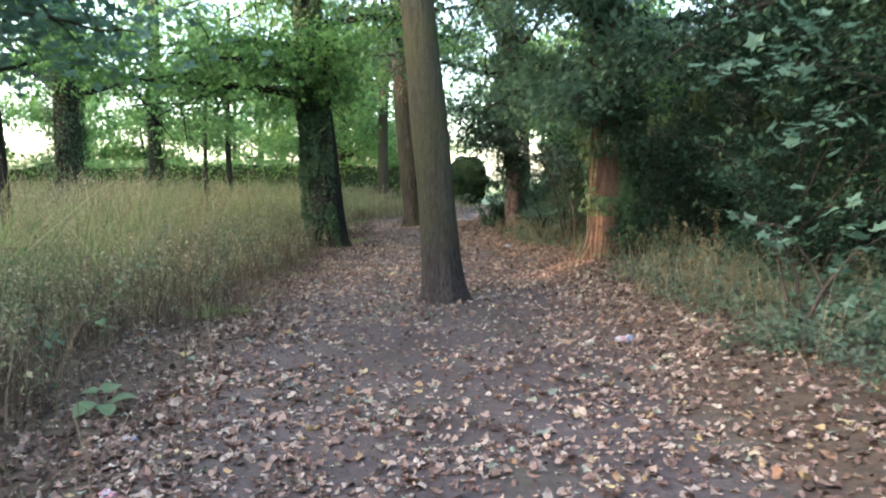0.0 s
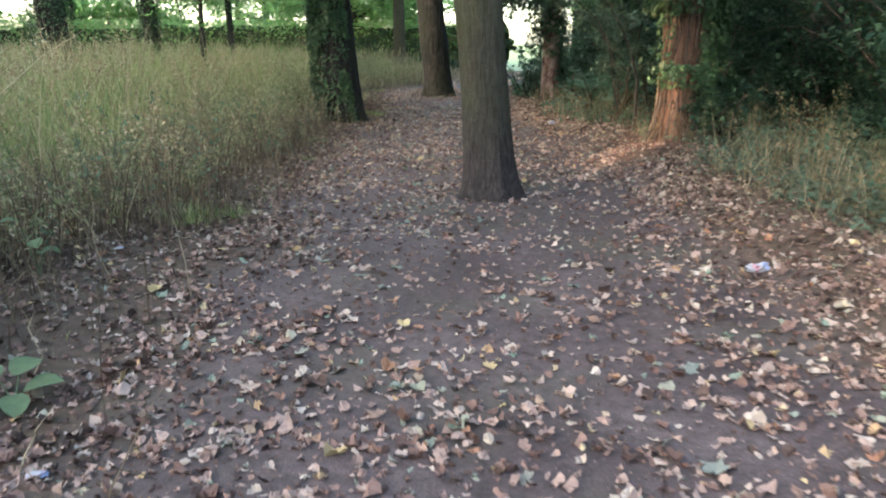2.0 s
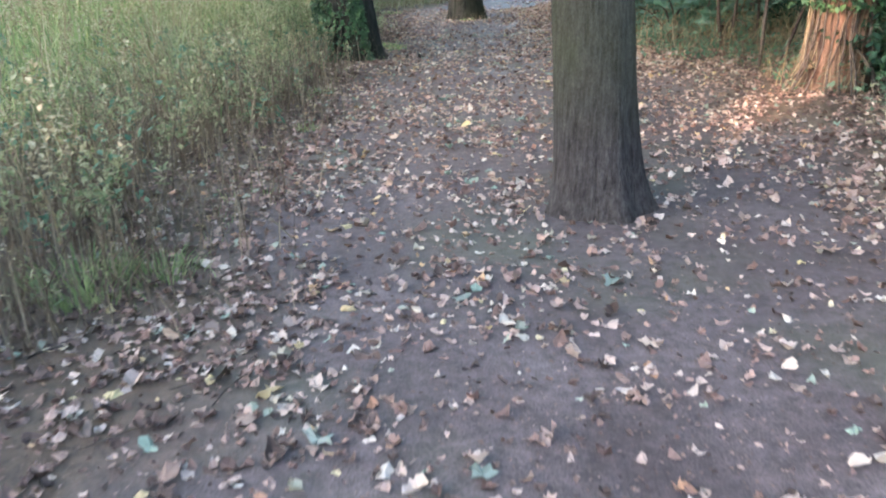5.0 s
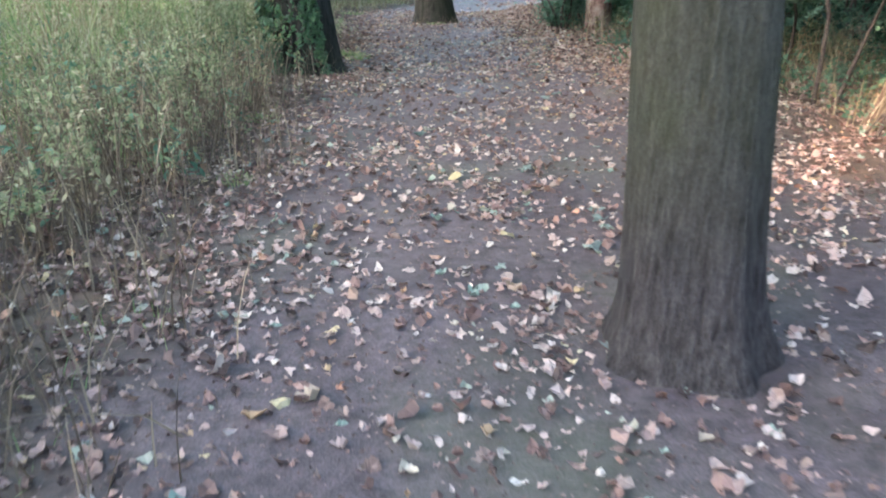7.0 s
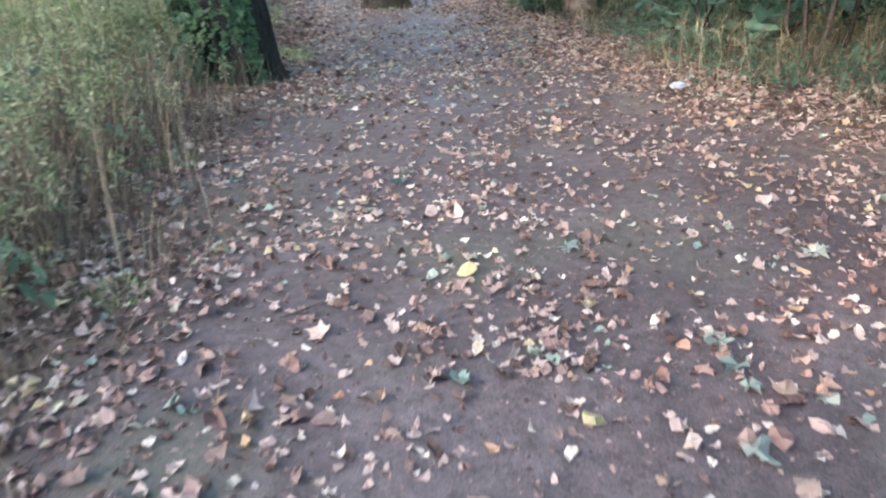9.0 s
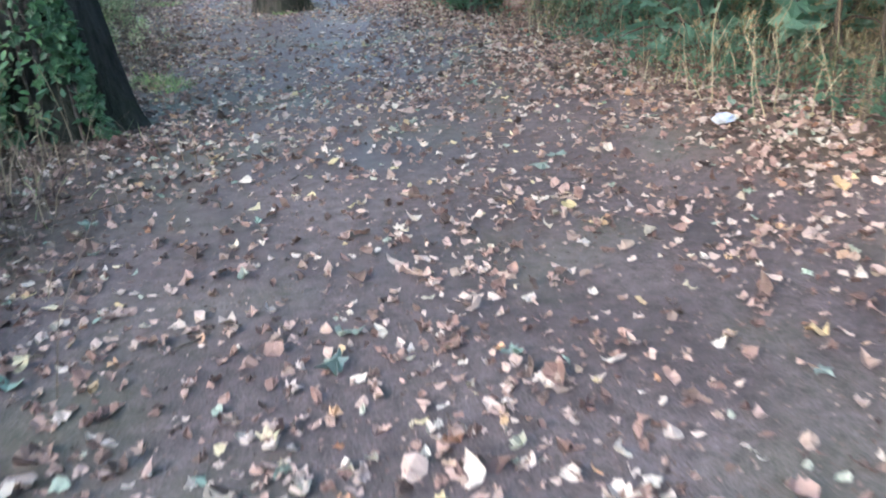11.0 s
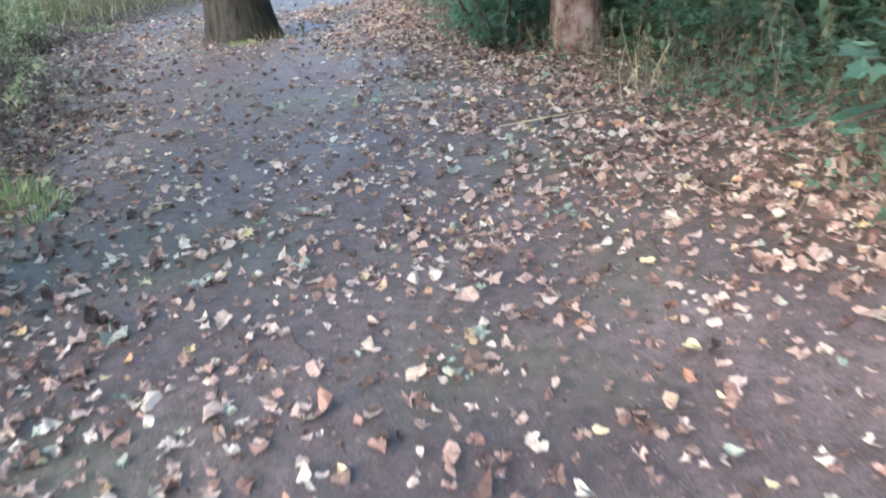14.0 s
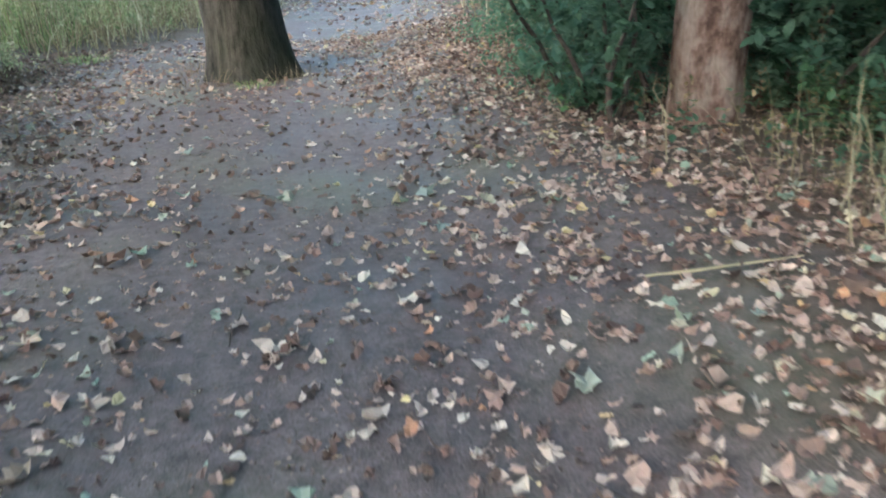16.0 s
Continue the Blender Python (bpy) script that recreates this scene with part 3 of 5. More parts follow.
for x, y, h, r in ((-34, 45, 6, 3.0), (-28, 44, 5.5, 2.8), (-22, 45, 6, 2.8), (-17.5, 44, 5, 2.6), (-12.5, 45, 6, 2.8), (-8.5, 44.5, 5.5, 2.6), (-3.4, 45, 5.5, 2.4)):
    tree(x, y, "small pale green tree behind the far hedge", (0.12, 0.07), h, (rng.normal(0, 0.03), 0), 0.06, BARK_DARK, LEAF_LIGHT, 1.2, 9, r, 0.3, 42, spread=1.0, shapes=COARSE, phase=rng.uniform(0, 6))
tree(4.1, 6.2, "young maple with broad pale green leaves by the thicket", (0.05, 0.025), 3.3, (-0.05, 0.0), 0.04, BARK_DARK, LEAF_BLUE, 1.9, 3, 1.7, 0.16, 4, spread=0.3, shapes=MAPLE_FRESH, phase=2.9,
     extra=[(2.3, 3.3, 1.7, 0.05), (2.0, 2.9, 1.3, -0.1)])


tree(5.0, 42.0, "pale leafy tree at the end of the path", (0.22, 0.14), 10, (0, 0), 0.05, BARK_DARK, LEAF_LIGHT, 4.6, 10, 3.6, 0.3, 45, spread=1.1, shapes=COARSE, phase=1.2)


def creeper(x, y, r, bands, label):
    """Leafy creeper in front of a trunk at (x, y), in bands of (low, high, from angle, to angle, leaves)."""
    top = empty("creeper", x, y, float(ground_z(x, y)), label, "climber")
    for z0, z1, a0, a1, n in bands:
        z, az = rng.uniform(z0, z1, n), rng.uniform(a0, a1, n)
        rr = r + 0.04 + np.abs(rng.normal(0, 0.11, n))
        p = np.stack([rr * np.cos(az), rr * np.sin(az), z], -1)
        v, f = scatter(IVY, p, az + np.pi / 2 + rng.normal(0, 0.6, n), rng.normal(1.0, 0.5, n), rng.uniform(-0.8, 0.8, n) + np.pi, rng.uniform(0.05, 0.1, n))
        part("leaves", fast_mesh("leaves", v, f, LEAF_IVY), top)
    stems = []
    for i in range(16):
        a, zz, pts = rng.uniform(3.0, 5.6), 0.0, []
        while zz < 3.4:
            pts.append(((r + 0.05 + 0.25 * math.exp(-zz / 0.2)) * math.cos(a), (r + 0.05 + 0.25 * math.exp(-zz / 0.2)) * math.sin(a), zz))
            zz += 0.2
            a += rng.normal(0, 0.07)
        stems.append(tube(pts, [0.009] * len(pts), 5))
    dry = []
    for i in range(48):
        a, zz, pts = rng.uniform(2.9, 5.6), 0.0, []
        end, out = rng.uniform(0.3, 1.1), rng.uniform(0.04, 0.17)
        while zz < end:
            rr = r + 0.03 + out * math.exp(-zz / 0.2)
            pts.append((rr * math.cos(a), rr * math.sin(a), zz - 0.02))
            zz += 0.11
            a += rng.normal(0, 0.05)
        dry.append(tube(pts, [rng.uniform(0.003, 0.006)] * len(pts), 5))
    v, f = join(dry)
    tagged(part("dry_root_tangle", fast_mesh("dry_root_tangle", v, f, GRASS_OLD, True), top), "pale dry fibrous creeper roots round the trunk foot", kind="stuff")
    v, f = join(stems)
    part("creeper_stem", fast_mesh("creeper_stem", v, f, TWIG, True), top)


creeper(2.78, 11.95, 0.31, [(0.7, 1.0, 3.3, 5.2, 260), (0.95, 1.7, 3.0, 4.0, 110), (1.62, 5.0, 2.0, 6.2, 5000), (0.15, 2.6, 4.85, 6.9, 3200)], "tangled ivy creeper with bare stems round a red trunk")

# ---- shrubs and thickets ----
THICKET = [IVY[0], IVY[1], CROWN[0]]


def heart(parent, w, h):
    """Closed body inside a bush, coloured dark for the shade between its leaves."""
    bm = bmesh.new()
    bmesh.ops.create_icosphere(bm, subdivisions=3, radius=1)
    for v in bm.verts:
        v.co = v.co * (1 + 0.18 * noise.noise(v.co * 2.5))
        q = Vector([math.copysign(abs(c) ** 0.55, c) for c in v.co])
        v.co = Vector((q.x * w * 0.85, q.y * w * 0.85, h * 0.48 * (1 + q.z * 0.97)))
    me = bpy.data.meshes.new("bush_shade_core")
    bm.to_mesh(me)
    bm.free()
    me.materials.append(SHADE_CORE)
    part("bush_shade_core", me, parent)


def shrub(x, y, w, h, label, mat, leaf, count, shapes, name="shrub", stems=9, squash=1.0, group="shrubs of the thicket", bare=0.02):
    z0 = float(ground_z(x, y))
    top = empty(name, x, y, z0, label, "shrub", group)
    centres = []
    for i in range(stems):
        az = rng.uniform(0, 2 * PI)
        pts = limb_path((rng.normal(0, 0.12), rng.normal(0, 0.12), -0.05), (math.cos(az) * w / h, math.sin(az) * w / h, 1.1), h * rng.uniform(0.75, 1.05), 0.5, 7)
        v, f = tube(pts, [0.025 * (1 - 0.85 * k / 7) for k in range(8)], 5)
        part("stem", fast_mesh("stem", v, f, TWIG, True), top)
        centres += pts[1:]
    for i in range(stems * 5):
        a, r = rng.uniform(0, 2 * PI), w * math.sqrt(rng.uniform(0, 1))
        centres.append(Vector((r * math.cos(a), r * math.sin(a) * squash, rng.uniform(0.05, 1) * h * (1 - 0.35 * (r / w) ** 2))))
    p = clumps(centres, w * 0.33, count / len(centres))
    p = p[p[:, 2] > bare * rng.uniform(0.8, 1.25, len(p))]
    part("leaves", leaf_cloud("leaves", p, leaf, mat, shapes), top)
    return top


DARKLABEL = "dense dark green woodland shrub beside the path"
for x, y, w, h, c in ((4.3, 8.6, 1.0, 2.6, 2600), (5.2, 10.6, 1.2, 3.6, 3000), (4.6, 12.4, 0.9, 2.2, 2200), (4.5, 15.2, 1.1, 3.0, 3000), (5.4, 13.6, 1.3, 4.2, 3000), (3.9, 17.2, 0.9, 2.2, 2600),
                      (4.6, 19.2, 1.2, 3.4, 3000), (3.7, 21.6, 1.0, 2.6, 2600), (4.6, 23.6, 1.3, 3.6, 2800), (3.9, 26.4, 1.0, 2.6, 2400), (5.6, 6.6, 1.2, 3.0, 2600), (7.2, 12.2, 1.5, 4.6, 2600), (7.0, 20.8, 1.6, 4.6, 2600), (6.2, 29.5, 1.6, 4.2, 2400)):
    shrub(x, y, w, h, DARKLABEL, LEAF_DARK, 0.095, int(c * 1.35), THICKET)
shrub(3.35, 17.2, 0.7, 2.3, "leafy shrub with broad bluish green leaves beside the path", LEAF_BLUE, 0.17, 900, MAPLE_FRESH, stems=8)
shrub(2.2, 16.0, 0.45, 0.95, "arching spray of broad bluish green leaves", LEAF_BLUE, 0.26, 60, MAPLE_FRESH, stems=5)
shrub(2.65, 15.5, 0.5, 1.2, "arching spray of broad bluish green leaves", LEAF_BLUE, 0.28, 60, MAPLE_FRESH, stems=5)
shrub(3.15, 5.9, 0.42, 1.5, "maple sapling with broad pale green leaves", LEAF_BLUE, 0.17, 110, MAPLE_FRESH, stems=4)
shrub(3.15, 11.3, 0.42, 1.2, "leafy creeper growth round the foot of a tree", LEAF_DARK, 0.085, 800, CROWN, stems=6)
shrub(1.75, 20.9, 0.36, 0.8, "ivy growth spilling beside a tree foot", LEAF_MID, 0.11, 1100, IVY, stems=6)
shrub(2.85, 22.7, 0.7, 1.6, "ivy growth spilling beside a tree foot", LEAF_MID, 0.11, 1500, IVY, stems=7)
shrub(2.55, 19.5, 0.45, 1.1, "green ivy-covered undergrowth beside a tree foot", LEAF_MID, 0.11, 1400, IVY, stems=7)
shrub(3.4, 19.0, 0.6, 0.8, "green ivy-covered undergrowth beside a tree foot", LEAF_MID, 0.11, 1500, IVY, stems=7)
shrub(2.6, 24.0, 0.6, 1.0, "ivy growth spilling over the bank", LEAF_MID, 0.085, 1700, IVY, stems=6)
shrub(3.2, 25.4, 0.8, 1.5, "ivy growth spilling over the bank", LEAF_MID, 0.11, 1900, IVY, stems=7)
shrub(2.45, 20.5, 0.55, 1.6, "green ivy-covered undergrowth beside a tree foot", LEAF_MID, 0.11, 1900, IVY, stems=7)
shrub(3.6, 20.2, 0.7, 2.2, "green ivy-covered undergrowth beside a tree foot", LEAF_MID, 0.11, 2000, IVY, stems=7)
shrub(2.45, 18.5, 0.35, 0.75, "leafy green weeds on the litter-covered bank", LEAF_MID, 0.07, 420, CROWN, stems=6)
shrub(2.25, 17.6, 0.3, 0.6, "leafy green weeds on the litter-covered bank", LEAF_MID, 0.07, 300, CROWN, stems=6)
shrub(2.95, 18.0, 0.4, 0.9, "leafy green weeds on the litter-covered bank", LEAF_MID, 0.07, 500, CROWN, stems=7)
shrub(2.45, 18.9, 0.35, 0.5, "low ivy mound beside a tree foot", LEAF_IVY, 0.075, 500, IVY, stems=5)
shrub(1.55, 19.95, 0.32, 1.3, "green ivy growth against a pale tree foot", LEAF_MID, 0.1, 1000, IVY, stems=6)
shrub(1.5, 20.2, 0.28, 0.4, "low ivy mound beside a tree foot", LEAF_IVY, 0.075, 380, IVY, stems=5)
shrub(1.85, 21.9, 0.3, 0.35, "low ivy mound on the bank", LEAF_IVY, 0.075, 380, IVY, stems=5)
shrub(4.0, 18.2, 0.7, 1.2, "green ivy-covered undergrowth under the thicket", LEAF_MID, 0.11, 1800, IVY, stems=7)
shrub(3.65, 19.6, 0.8, 3.4, "tall leafy shrub between two tree trunks", LEAF_MID, 0.08, 4200, CROWN, stems=9)
shrub(2.75, 14.7, 0.8, 3.2, "grey-green leafy shrub with bare stems below beside a trunk", LEAF_CARPET, 0.085, 3600, THICKET, stems=4, bare=0.75)
shrub(2.5, 12.9, 0.45, 2.7, "grey-green leafy shrub with bare stems below beside a trunk", LEAF_CARPET, 0.08, 1300, THICKET, stems=2, bare=1.1)
bush = shrub(1.75, 44.3, 0.95, 3.0, "clipped dark round bush at the end of the path", LEAF_IVY, 0.2, 6500, COARSE, name="bush", stems=10, group="")
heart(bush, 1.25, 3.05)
shrub(-1.6, 36.0, 1.2, 2.0, "dark shrub behind the tall grass", LEAF_DARK, 0.16, 1600, COARSE)
shrub(-4.2, 37.0, 1.3, 2.2, "dark shrub behind the tall grass", LEAF_DARK, 0.16, 1600, COARSE)


# ---- hedge along the far side of the meadow ----
def slab(name, x0, x1, y0, y1, h, mat, n=60, m=8):
    """An uneven hedge body: a rounded, bulging block."""
    bm = bmesh.new()
    prof = [(0, 0), (0.02, 0.35), (0.0, 0.7), (0.12, 0.93), (0.5, 1.0), (0.88, 0.93), (1.0, 0.7), (0.98, 0.35), (1, 0)]
    rows = []
    for i in range(n + 1):
        x = x0 + (x1 - x0) * i / n
        rows.append([bm.verts.new((x, y0 + (y1 - y0) * a + 0.2 * noise.noise((x * 0.8, a * 3, b * 3)), h * b * (1 + 0.16 * noise.noise((x * 0.5, a, 5))))) for a, b in prof])
    for r, s in zip(rows, rows[1:]):
        for k in range(len(prof) - 1):
            bm.faces.new((r[k], s[k], s[k + 1], r[k + 1]))
    bm.faces.new(rows[0])
    bm.faces.new(rows[-1][::-1])
    me = bpy.data.meshes.new(name)
    bm.to_mesh(me)
    bm.free()
    me.materials.append(mat)
    return me


hedge = empty("hedge", 0, 0, float(ground_z(-12, 40)) - 0.05, "long trimmed green hedge beyond the meadow", "hedge")
part("hedge_body", slab("hedge_body", -60, 0.4, 39.4, 40.6, 2.0, SHADE_CORE), hedge)
hp = np.stack([rng.uniform(-60, 0.5, 15000), rng.uniform(39.15, 40.8, 15000), np.zeros(15000)], -1)
hp[:, 2] = rng.uniform(0.2, 1, 15000) ** 0.7 * 2.05 * (1 + 0.15 * (vnoise(hp[:, 0], hp[:, 1], 2) - 0.5))
part("hedge_leaves", leaf_cloud("hedge_leaves", hp, 0.2, LEAF_LIGHT, COARSE), hedge)
# extra pale leaves stand in for the light along the hedge top
hp = np.stack([rng.uniform(-60, 0.5, 5000), rng.uniform(39.2, 40.8, 5000), rng.uniform(1.85, 2.3, 5000)], -1)
part("hedge_lit_top", leaf_cloud("hedge_lit_top", hp, 0.18, LEAF_LIGHT, COARSE), hedge, "extra pale leaves for the lit look of the hedge top")

# ---- added leafy wall out of view: blocks the low sun except at one gap ----
U, S = Vector((0.853, 0.522, 0)), Vector((-0.522, 0.853, 0))
edge = empty("leafy_screen", 0, 0, 0, "added out-of-view leafy wall that blocks the low sun but for one gap", "woodland", "wood edges")
vs, fs = [], []
sc, zc = np.arange(-30, 52.1, 0.25), np.arange(-0.5, 8.1, 0.25)
for s in sc:
    for z in zc:
        p = U * (-14 + 0.5 * noise.noise((s * 0.6, z * 0.6, 1)) * min(1, abs(s - 8.95) / 2)) + S * s
        vs.append((p.x, p.y, z + (0.8 * noise.noise((s * 0.4, 3, 1)) if z > 7.2 else 0)))
for i in range(len(sc) - 1):
    for k in range(len(zc) - 1):
        s, z = sc[i] + 0.125, zc[k] + 0.125
        wob = 0.22 * noise.noise((s * 1.7, z * 1.7, 9))
        # hole that shapes the sun patch on the path and the red trunk
        if 8.62 + wob < s < 9.28 + wob and 3.1 + wob < z < 6.05:
            continue
        fs.append((i * len(zc) + k, (i + 1) * len(zc) + k, (i + 1) * len(zc) + k + 1, i * len(zc) + k + 1))
me = fast_mesh("shade_mass", np.array(vs), np.array(fs), SHADE_CORE)
ob = part("shade_mass", me, edge)
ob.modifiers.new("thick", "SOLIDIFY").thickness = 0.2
k = 6000
ss, zz = rng.uniform(-30, 52, k), rng.uniform(0, 8.2, k)
keep = ~((np.abs(ss - 8.95) < 0.8) & (zz > 2.7) & (zz < 6.8))
ss, zz = ss[keep], zz[keep]
uu = -14 + rng.normal(0, 0.35, len(ss))
p = np.stack([U.x * uu + S.x * ss, U.y * uu + S.y * ss, zz], -1)
part("leaves", leaf_cloud("leaves", p, 0.5, LEAF_DARK, COARSE), edge)


def wood_edge(x0, y0, x1, y1, h, n, label, leaf=0.22, mat=None):
    """A closing bank of undergrowth between two points."""
    length = math.hypot(x1 - x0, y1 - y0)
    top = empty("leafy_screen", x0, y0, 0, label, "woodland", "wood edges")
    top.rotation_euler[2] = math.atan2(y1 - y0, x1 - x0)
    part("shade_mass", slab("shade_mass", 0, length, -0.8, 0.8, h, SHADE_CORE, int(length * 2)), top)
    p = np.stack([rng.uniform(0, length, n), rng.choice([-1, 1], n) * rng.normal(0.95, 0.25, n), rng.uniform(0, h * 1.08, n)], -1)
    part("leaves", leaf_cloud("leaves", p, leaf, mat or LEAF_DARK, CROWN), top)


wood_edge(9.6, -8, 9.6, 60, 6.8, 8000, "dark leafy undergrowth deep in the wood")
# added behind the start, never in view: closes off sky light and reflections
wood_edge(-14, -9, 10, -9, 6, 2500, "added unseen leafy bank behind the path start, closing off light", 0.4)


# ---- grass ----
def grass(name, label, x, y, height, width, mat, lean=0.35, parent=None):
    """Curved blades on the ground at x, y."""
    n = len(x)
    az, bendy = rng.uniform(0, 2 * PI, n), np.abs(rng.normal(0, lean, n)) + 0.08
    z0 = ground_z(x, y) - 0.02
    t = np.array([0, 0.4, 0.75, 1.0])
    wd = np.array([1.0, 0.85, 0.55, 0.06])
    out = (t ** 1.8)[None] * (bendy * height)[:, None]
    cx, cy = x[:, None] + out * np.cos(az)[:, None], y[:, None] + out * np.sin(az)[:, None]
    cz = z0[:, None] + t[None] * (height * np.sqrt(np.clip(1 - 0.5 * bendy ** 2, 0.3, 1)))[:, None]
    face = rng.uniform(0, 2 * PI, n)
    hx, hy = np.cos(face)[:, None] * wd[None] * width[:, None] / 2, np.sin(face)[:, None] * wd[None] * width[:, None] / 2
    v = np.stack([np.stack([cx - hx, cy - hy, cz], -1), np.stack([cx + hx, cy + hy, cz], -1)], 2).reshape(n, 8, 3)
    quad = np.array([(0, 1, 3, 2), (2, 3, 5, 4), (4, 5, 7, 6)])
    f = (quad[None] + (np.arange(n) * 8)[:, None, None]).reshape(-1, 4)
    ob = new(name, fast_mesh(name, v.reshape(-1, 3), f, mat))
    tagged(ob, label, "grass", kind="stuff")
    return np.stack([cx[:, 3], cy[:, 3], cz[:, 3]], -1)


def tufted(x, y, share=0.6, spread=0.035):
    """Gather a share of the blades into tufts."""
    k = rng.random(len(x)) < share
    step = 0.28
    cx, cy = np.floor(x / step), np.floor(y / step)
    hx, hy = np.modf(np.abs(np.sin(cx * 12.9898 + cy * 78.233) * 43758.5453))[0], np.modf(np.abs(np.sin(cx * 39.346 + cy * 11.135) * 24634.6345))[0]
    tx, ty = (cx + hx) * step + rng.normal(0, spread, len(x)), (cy + hy) * step + rng.normal(0, spread, len(x))
    return np.where(k, tx, x), np.where(k, ty, y)


def spots(n, x0, x1, y0, y1, chance):
    x, y = rng.uniform(x0, x1, n), rng.uniform(y0, y1, n)
    k = rng.random(n) < chance(x, y)
    return x[k], y[k]


def off_left(x, y):
    return np.interp(y, YL, XL) - x + (vnoise(x, y, 0.8) - 0.5) * 0.9 - 0.5 * np.clip((8 - y) / 2, 0, 1) - 1.0 * np.exp(-((x + 2.68) ** 2 + (y - 6.6) ** 2) / 0.16)


def off_right(x, y):
    return x - np.interp(y, YR, XR) + (vnoise(x, y, 0.8) - 0.5) * 0.8


# tall meadow, thinner and browner at the path
x, y = spots(72000, -7.5, -1.2, -3, 38, lambda x, y: np.clip((off_left(x, y) - 0.35) / 1.3, 0, 1) * (0.25 + 0.75 * vnoise(x, y, 0.5)))
x, y = tufted(x, y)
d = off_left(x, y)
h = np.clip(0.22 + 0.36 * d, 0.15, 0.95) * rng.uniform(0.35, 1.2, len(x)) * (0.15 + 1.7 * vnoise(x, y, 0.45) ** 1.3) * (0.45 + 1.15 * vnoise(x, y, 1.4))
green = rng.random(len(x)) < np.clip(0.06 + 0.24 * d + 1.3 * (vnoise(x, y, 1.2) - 0.5), 0.03, 0.85)
tips1 = grass("meadow_grass_dry", "tall straw-brown dry meadow grass along the path", x[~green], y[~green], h[~green], rng.uniform(0.006, 0.016, (~green).sum()), GRASS_DRY, 0.75)
grass("meadow_grass_green", "tall green meadow grass among dry stalks", x[green], y[green], h[green] * 0.9, rng.uniform(0.009, 0.022, green.sum()), GRASS_GREEN, 0.75)
x, y = spots(92000, -45, -3.0, -6, 39, lambda x, y: np.clip((off_left(x, y) - 2.5) / 2, 0, 1) * np.where(x < -y * 0.72 - 1, 0.55, 1) * np.where(0.853 * x + 0.522 * y < -13, 0, 1))
x, y = tufted(x, y, 0.5, 0.06)
h = rng.uniform(0.5, 1.15, len(x)) * (0.35 + 1.2 * vnoise(x, y, 0.9))
green = rng.random(len(x)) < np.clip(0.45 + 0.6 * (vnoise(x, y, 4) - 0.5) + 0.012 * (y - 10), 0.1, 0.8)
w = 0.008 + 0.0008 * np.clip(y, 6, 40)
tips2 = grass("far_meadow_dry", "tall dry grass with pale seed heads in the meadow", x[~green], y[~green], h[~green], w[~green], GRASS_DRY)
grass("far_meadow_green", "tall green grass filling the meadow", x[green], y[green], h[green], w[green] * 1.2, GRASS_GREEN, 0.5)
# far verge between the path and the hedge
x, y = spots(9000, -3.5, 8, 25, 43, lambda x, y: np.clip((off_left(x, y) - 0.1) / 0.6, 0, 1) + np.clip((off_right(x, y) - 0.1) / 0.6, 0, 1))
grass("verge_grass_far", "dry grass at the far bend of the path", x, y, rng.uniform(0.3, 0.8, len(x)), rng.uniform(0.01, 0.022, len(x)), GRASS_DRY, 0.8)
# right verge: sparse dry stalks among litter
x, y = spots(30000, 1.3, 5.0, -2.0, 19, lambda x, y: np.clip((off_right(x, y) - 0.05) / 0.6, 0, 1) * np.clip(vnoise(x, y, 0.7) * 1.5 - 0.5, 0, 1) * np.interp(y, [3, 6, 8, 13, 15, 19], [0.15, 0.3, 0.4, 0.5, 0.45, 0.25]))
x, y = tufted(x, y)
h = rng.uniform(0.18, 0.65, len(x))
tips3 = grass("verge_grass_dry", "thin dry grass stalks on the leaf-strewn verge", x, y, h, rng.uniform(0.004, 0.008, len(x)), GRASS_DRY, 0.5)
x, y = spots(2800, 1.3, 5.0, 3.0, 26, lambda x, y: np.clip((off_right(x, y) - 0.1) / 0.7, 0, 1) * np.clip(vnoise(x, y, 0.6) * 1.6 - 0.6, 0, 1))
grass("verge_grass_green", "short green grass tufts on the verge", x, y, rng.uniform(0.12, 0.4, len(x)), rng.uniform(0.005, 0.009, len(x)), GRASS_GREEN, 0.6)
x, y = spots(15000, 1.2, 4.4, 2.5, 22, lambda x, y: np.clip((off_right(x, y) - 0.25) / 0.5, 0, 1) * np.clip(1.6 - off_right(x, y) * 0.7, 0, 1) * np.where(y < 13, 0.5, 1) * np.clip(vnoise(x, y, 0.8) * 1.8 - 0.4, 0, 1))
x, y = tufted(x, y, 0.7, 0.05)
grass("bank_stems", "tangled brown dry stems on the leafy bank", x, y, rng.uniform(0.12, 0.5, len(x)), rng.uniform(0.004, 0.009, len(x)), GRASS_OLD, 0.6)
# flattened dry thatch where the meadow meets the path
x, y = spots(26000, -5.0, -1.0, 2, 26, lambda x, y: np.exp(-((off_left(x, y) - 0.35) / 0.45) ** 2) * (0.25 + 0.75 * vnoise(x, y, 0.5)))
grass("grass_thatch", "flattened dry grass thatch at the meadow edge", x, y, rng.uniform(0.08, 0.32, len(x)), rng.uniform(0.003, 0.007, len(x)), GRASS_OLD, 1.3)
x, y = spots(14000, 1.0, 4.0, 2.5, 20, lambda x, y: np.exp(-((off_right(x, y) - 0.5) / 0.5) ** 2) * np.clip(vnoise(x, y, 0.6) * 1.4 - 0.3, 0, 1))
